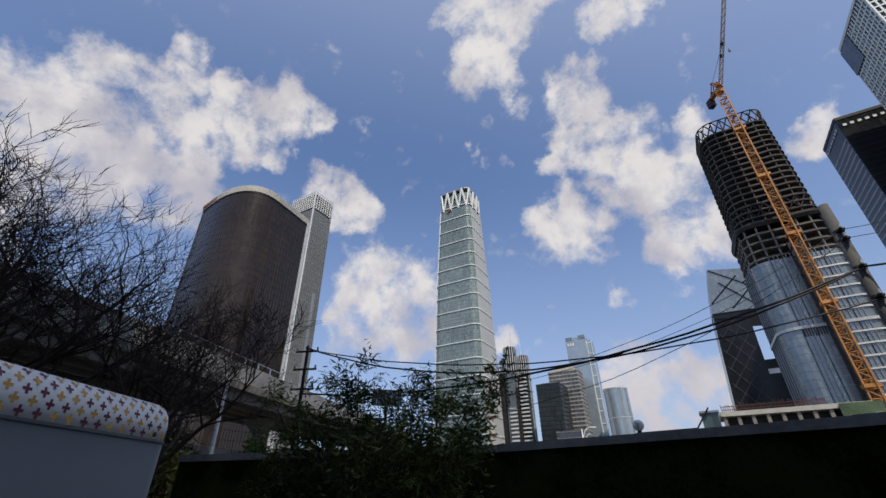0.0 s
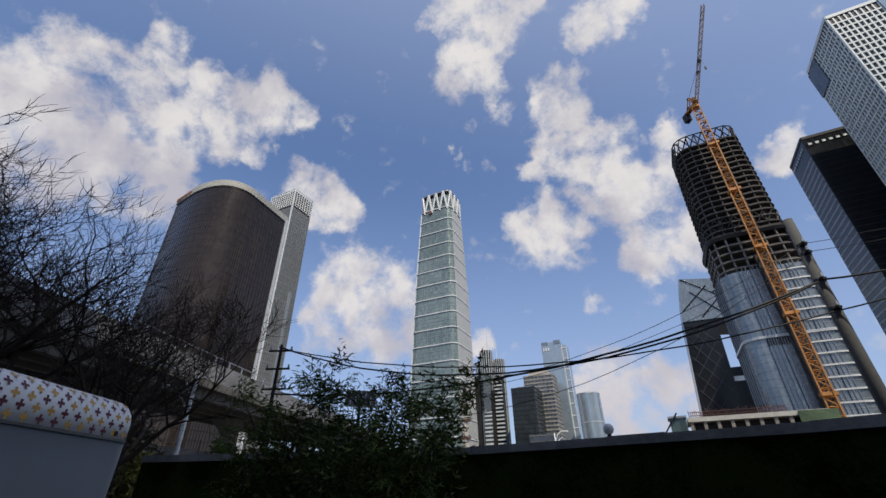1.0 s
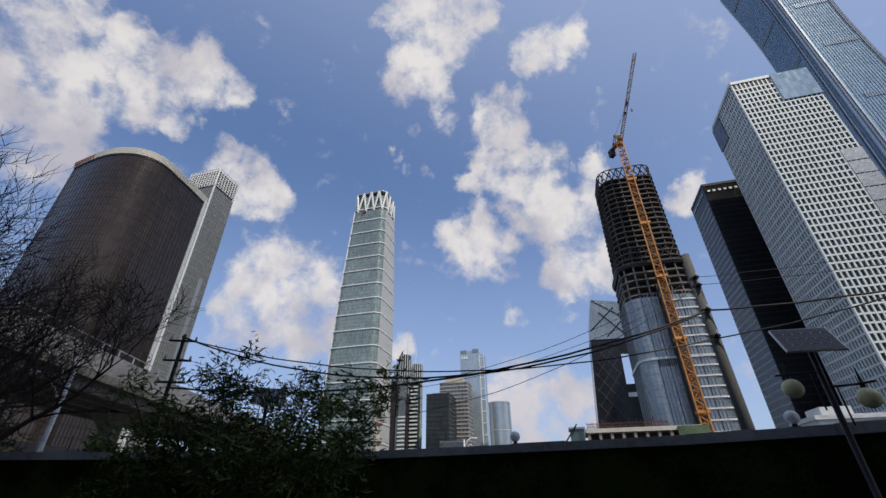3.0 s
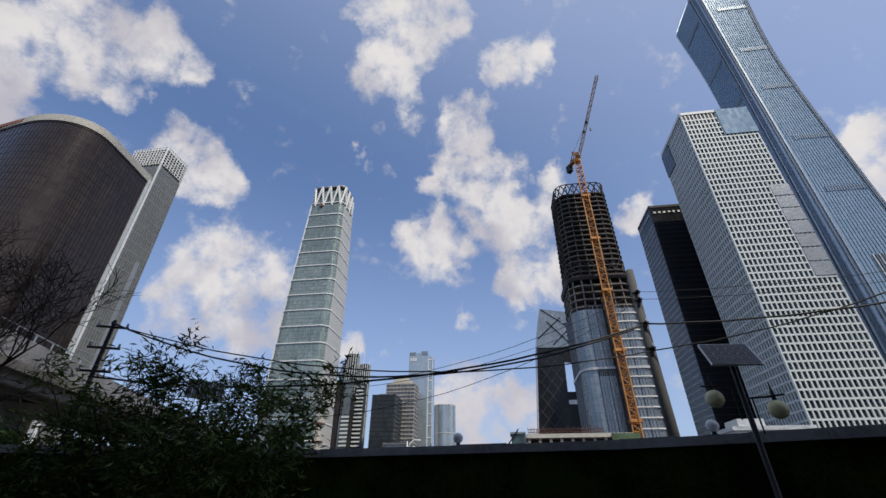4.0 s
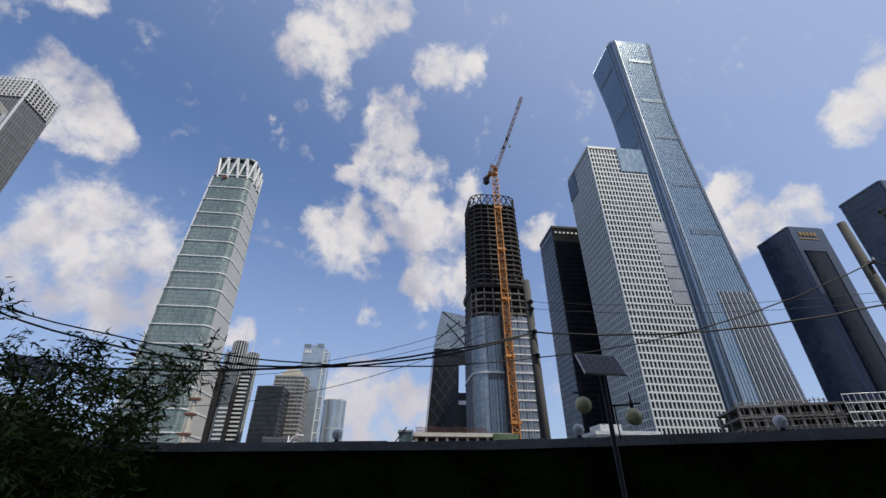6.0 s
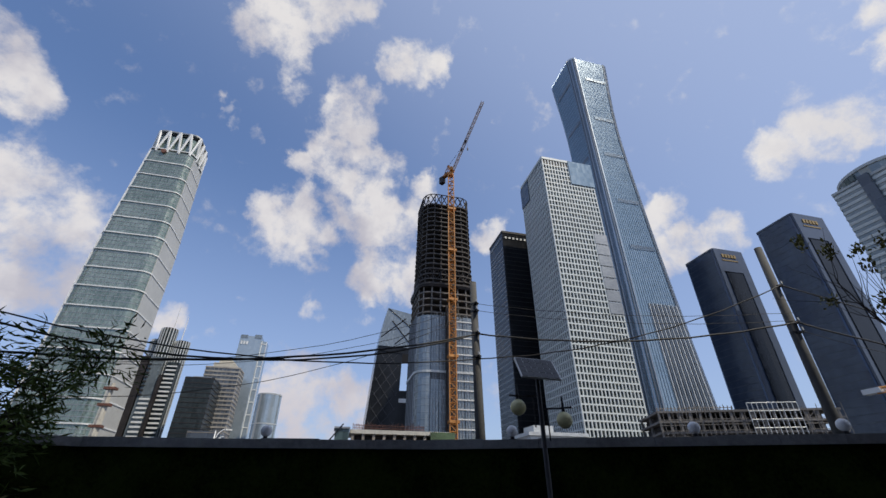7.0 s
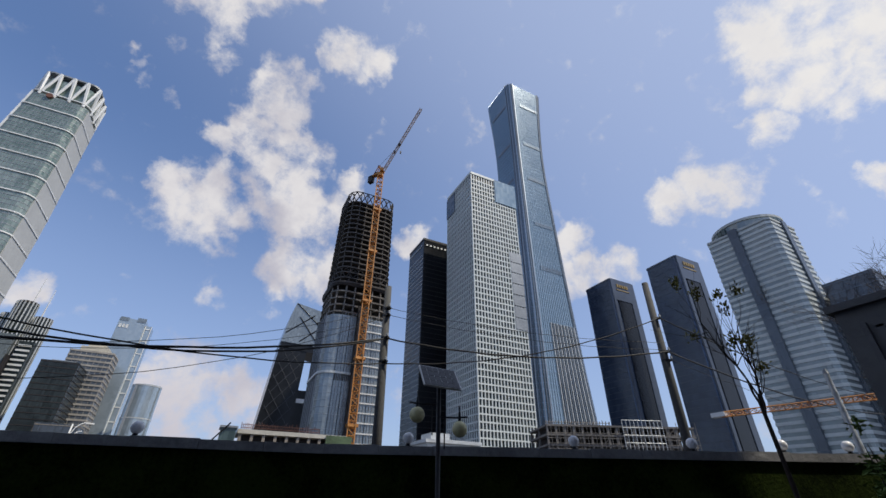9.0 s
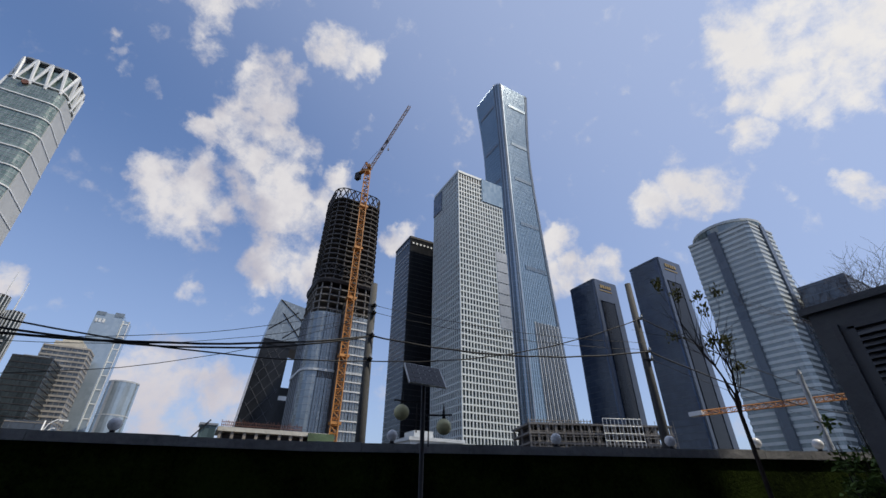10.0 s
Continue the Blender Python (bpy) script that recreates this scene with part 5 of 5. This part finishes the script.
# ---- kiosk van ----
def kiosk():
    """A long rounded trailer: grey body under a white printed roof cove."""
    a, b = Vector((-8.40, 4.84)), Vector((-4.75, -2.0))
    d = (b - a).normalized()
    turn = math.degrees(math.atan2(d.y, d.x))
    length = (b - a).length
    t = thing("kiosk_trailer", a.x, a.y, 0, "grey food kiosk trailer with white cross-printed rounded roof", "trailer", turn=turn)
    W2 = 2.2

    def ring(x0, x1, y0, y1, r, z):
        cx, cy = (x0 + x1) / 2, (y0 + y1) / 2
        return [(cx + x, cy + y, z) for x, y in outline((x1 - x0) / 2, (y1 - y0) / 2, r, 8)]

    part("body", loft(bmesh.new(), [ring(0, length, -W2, 0, 0.45, z) for z in (0.35, 0.4, 2.36)]), VAN_GREY, t, "matt grey side panels", True)
    part("seam", loft(bmesh.new(), [ring(-.015, length + .015, -W2 - .015, .015, 0.46, z) for z in (2.36, 2.40)]), LOUVRE, t)
    prof = [(0.0, 2.40), (0.0, 2.66), (0.03, 2.80), (0.10, 2.91), (0.22, 2.99), (0.45, 3.03), (0.8, 3.05)]
    part("roof", loft(bmesh.new(), [ring(i, length - i, -W2 + i, -i, max(0.45 - i, .1), z) for i, z in prof]), VAN_WHITE, t, "white roof with maroon and ochre crosses", True)
    # printed crosses over the cove
    s = [0.0]
    for (i0, z0), (i1, z1) in zip(prof, prof[1:]):
        s.append(s[-1] + math.hypot(i1 - i0, z1 - z0))

    def on_cove(q):
        for k in range(len(prof) - 1):
            if q <= s[k + 1]:
                f = (q - s[k]) / (s[k + 1] - s[k])
                (i0, z0), (i1, z1) = prof[k], prof[k + 1]
                return i0 + f * (i1 - i0), z0 + f * (z1 - z0), Vector((z1 - z0, i1 - i0)).normalized()
        return None

    for row in range(6):
        q = 0.07 + row * 0.125
        got = on_cove(q)
        if not got: continue
        inset, z, n = got
        for col in range(int((length - 0.7) / 0.25)):
            x = 0.42 + col * 0.25 + (0.125 if row % 2 else 0)
            out = Vector((0, n.x, n.y))
            upv = Vector((0, -n.y, n.x))
            along = Vector((1, 0, 0))
            c = Vector((x, -inset, z))
            bm = bmesh.new()
            for u, w in ((0.064, 0.019), (0.019, 0.064)):
                lift = 0.004 if u > w else 0.0045
                bm.faces.new([bm.verts.new(c + out * lift + along * (i * u) + upv * (j * w)) for i, j in ((-1, -1), (1, -1), (1, 1), (-1, 1))])
            part("cross_print", bm, MAROON if (row + col // 2) % 2 else OCHRE, t)
    bm = bmesh.new()
    tube(bm, [(0.62, 0.0, 2.47), (0.62, 0.02, 2.47)], 0.04, 10)
    part("vent", bm, BLACK_METAL, t)
    for x in (1.2, 5.2):
        part("wheel", tube(bmesh.new(), [(x, -.28, .33), (x, -.06, .33)], .33, 18), BLACK_METAL, t)
    for x, y in ((4.6, -1.0), (5.6, -0.6)):
        part("roof_unit", block(x - .3, x + .3, y - .3, y + .3, 3.04, 3.2), BLACK_METAL, t)
    for x in (2.2, 6.6):
        part("jack", block(x - .05, x + .05, -.9, -.8, 0, .36), BLACK_METAL, t)


kiosk()


# ---- ventilation shed ----
def shed():
    t = thing("ventilation_shed", 4.70, 1.72, 0, "dark grey metal ventilation shed with louvred side", "shed")
    part("body", block(0, 2.6, -4.4, 0, 0, 3.0), SHED, t, "dark grey sheet metal")
    part("roof", block(-0.045, 2.7, -4.5, 0.045, 3.0, 3.06), LOUVRE, t)
    part("door_frame", block(-0.03, 0.0, -0.17, -0.13, 0, 2.86), LOUVRE, t)
    part("louvre_frame", block(-0.035, 0.0, -0.27, -0.22, 0.05, 2.82), SHED, t)
    part("louvre_frame", block(-0.035, 0.0, -3.2, -0.22, 2.80, 2.86), SHED, t)
    # black plate paints the shade between the slats
    part("louvre_recess", block(-0.006, 0.0, -3.2, -0.27, 0.1, 2.8), BLACK_METAL, t)
    bm = bmesh.new()
    loft(bm, [[(-0.055, y, 0.0), (-0.045, y, 0.0), (-0.006, y, 0.045), (-0.012, y, 0.05)] for y in (-3.2, -0.27)])
    me = mesh_of("slat", bm, LOUVRE)
    for k in range(56):
        shared("slat", me, t, 0, 0, 0.12 + k * 0.0475)


shed()


# ---- flyover, street lamps, posts ----
def flyover():
    a, b = Vector((-23.5, -8.0)), Vector((-51.0, 75.0))
    d = (b - a).normalized()
    turn = math.degrees(math.atan2(d.y, d.x))
    L = (b - a).length
    t = thing("flyover", a.x, a.y, 0, "grey concrete road flyover with railings on piers", "bridge", turn=turn, kind="structure")
    part("deck", block(0, L, 0, 9, 9.7, 10.4), DECK, t, "weathered concrete deck")
    # beams added so that the deck's underside falls into shade
    for y in (0.2, 2.2, 4.2, 6.2, 8.2):
        part("girder", block(0, L, y, y + 0.5, 8.5, 9.69), DECK, t)
    part("parapet", block(0, L, -0.3, 0.0, 9.9, 11.5), COPING, t)
    part("parapet", block(0, L, 9.0, 9.3, 9.9, 11.5), COPING, t)
    part("edge_beam", block(0, L, -0.5, 0.0, 9.3, 9.9), DECK, t)
    me = mesh_of("rail_post", block(-.04, .04, -.2, -.12, 11.5, 12.1), ALU)
    for u in steps(1, L - 1, 42):
        shared("rail_post", me, t, u, 0, 0)
    part("rail", block(0, L, -.19, -.13, 12.05, 12.12), ALU, t)
    me = mesh_of("pier", tube(bmesh.new(), [(0, 4.5, 0), (0, 4.5, 7.0), (0, 4.5, 8.5)], [.7, .7, 1.9], 12), DECK)
    for u in steps(8, L - 6, 4):
        shared("pier", me, t, u, 0, 0)
    t = thing("flyover", -30, -6, 0, "lower grey concrete ramp under the flyover", "bridge", turn=turn, kind="structure")
    part("deck", block(0, 70, 2, 9, 4.2, 4.9), DECK, t)
    part("parapet", block(0, 70, 1.8, 2.0, 4.6, 5.6), COPING, t)
    me = mesh_of("pier", tube(bmesh.new(), [(0, 5, 0), (0, 5, 4.2)], .6, 10), CONCRETE)
    for u in steps(6, 64, 4):
        shared("pier", me, t, u, 0, 0)


flyover()


def street_lamp(x, y, h, turn, arms=1.0):
    t = thing("street_lamp", x, y, 0, "pale grey street lamp with two curved arms", "lamp", "street lamps", turn=turn)
    part("post", tube(bmesh.new(), [(0, 0, 0), (0, 0, h)], [.13, .06], 10), WHITE, t, smooth=True)
    for dz, reach in ((-0.1, 1.5), (-0.9, 1.2)):
        pts = [(reach * arms * f, 0, h + dz - .6 + 0.95 * math.sin(f * 1.7)) for f in (0, .25, .5, .75, 1)]
        pts[0] = (0, 0, h - 1.2 + dz * .4)
        part("arm", tube(bmesh.new(), pts, .045, 6), WHITE, t)
    part("lamp_head", block(1.2 * arms, 2.1 * arms, -.16, .16, h + .12, h + .26), WHITE, t)
    return t


street_lamp(-17.0, 11.35, 6.0, 235)
street_lamp(-12.0, 55.0, 7.6, 30, 0.8)


def site_post():
    t = thing("hoist_post", -27.5, 64.0, 0, "tan painted hoist post with cross fittings", "post")
    part("post", tube(bmesh.new(), [(0, 0, 0), (0, 0, 9), (0, 0, 13.8)], [.5, .42, .25], 8), CREAM, t)
    for z in (8.5, 11, 13):
        part("fitting", block(-.75, .6, -.45, .45, z, z + .3), RUST, t)


site_post()


def thin_pole(x, y, h, label):
    t = thing("lamp_pole", x, y, 0, label, "pole")
    part("shaft", tube(bmesh.new(), [(0, 0, 0), (0, 0, h)], [.12, .07], 10), PALE, t)
    part("cap", tube(bmesh.new(), [(0, 0, h), (0, 0, h + .15)], [.09, .04], 8), GREY_METAL, t)


thin_pole(16.6, 6.4, 5.05, "slim grey metal pole behind the wall")

# an unseen tall block added behind the camera to shade the near street
bm = block(-15.0, 21.88, -34, -4.5, 0, 48)
solid("wall_south", bm, BARE_BRICK, "plain unseen block added behind the camera to shade the street", "building", "structure")
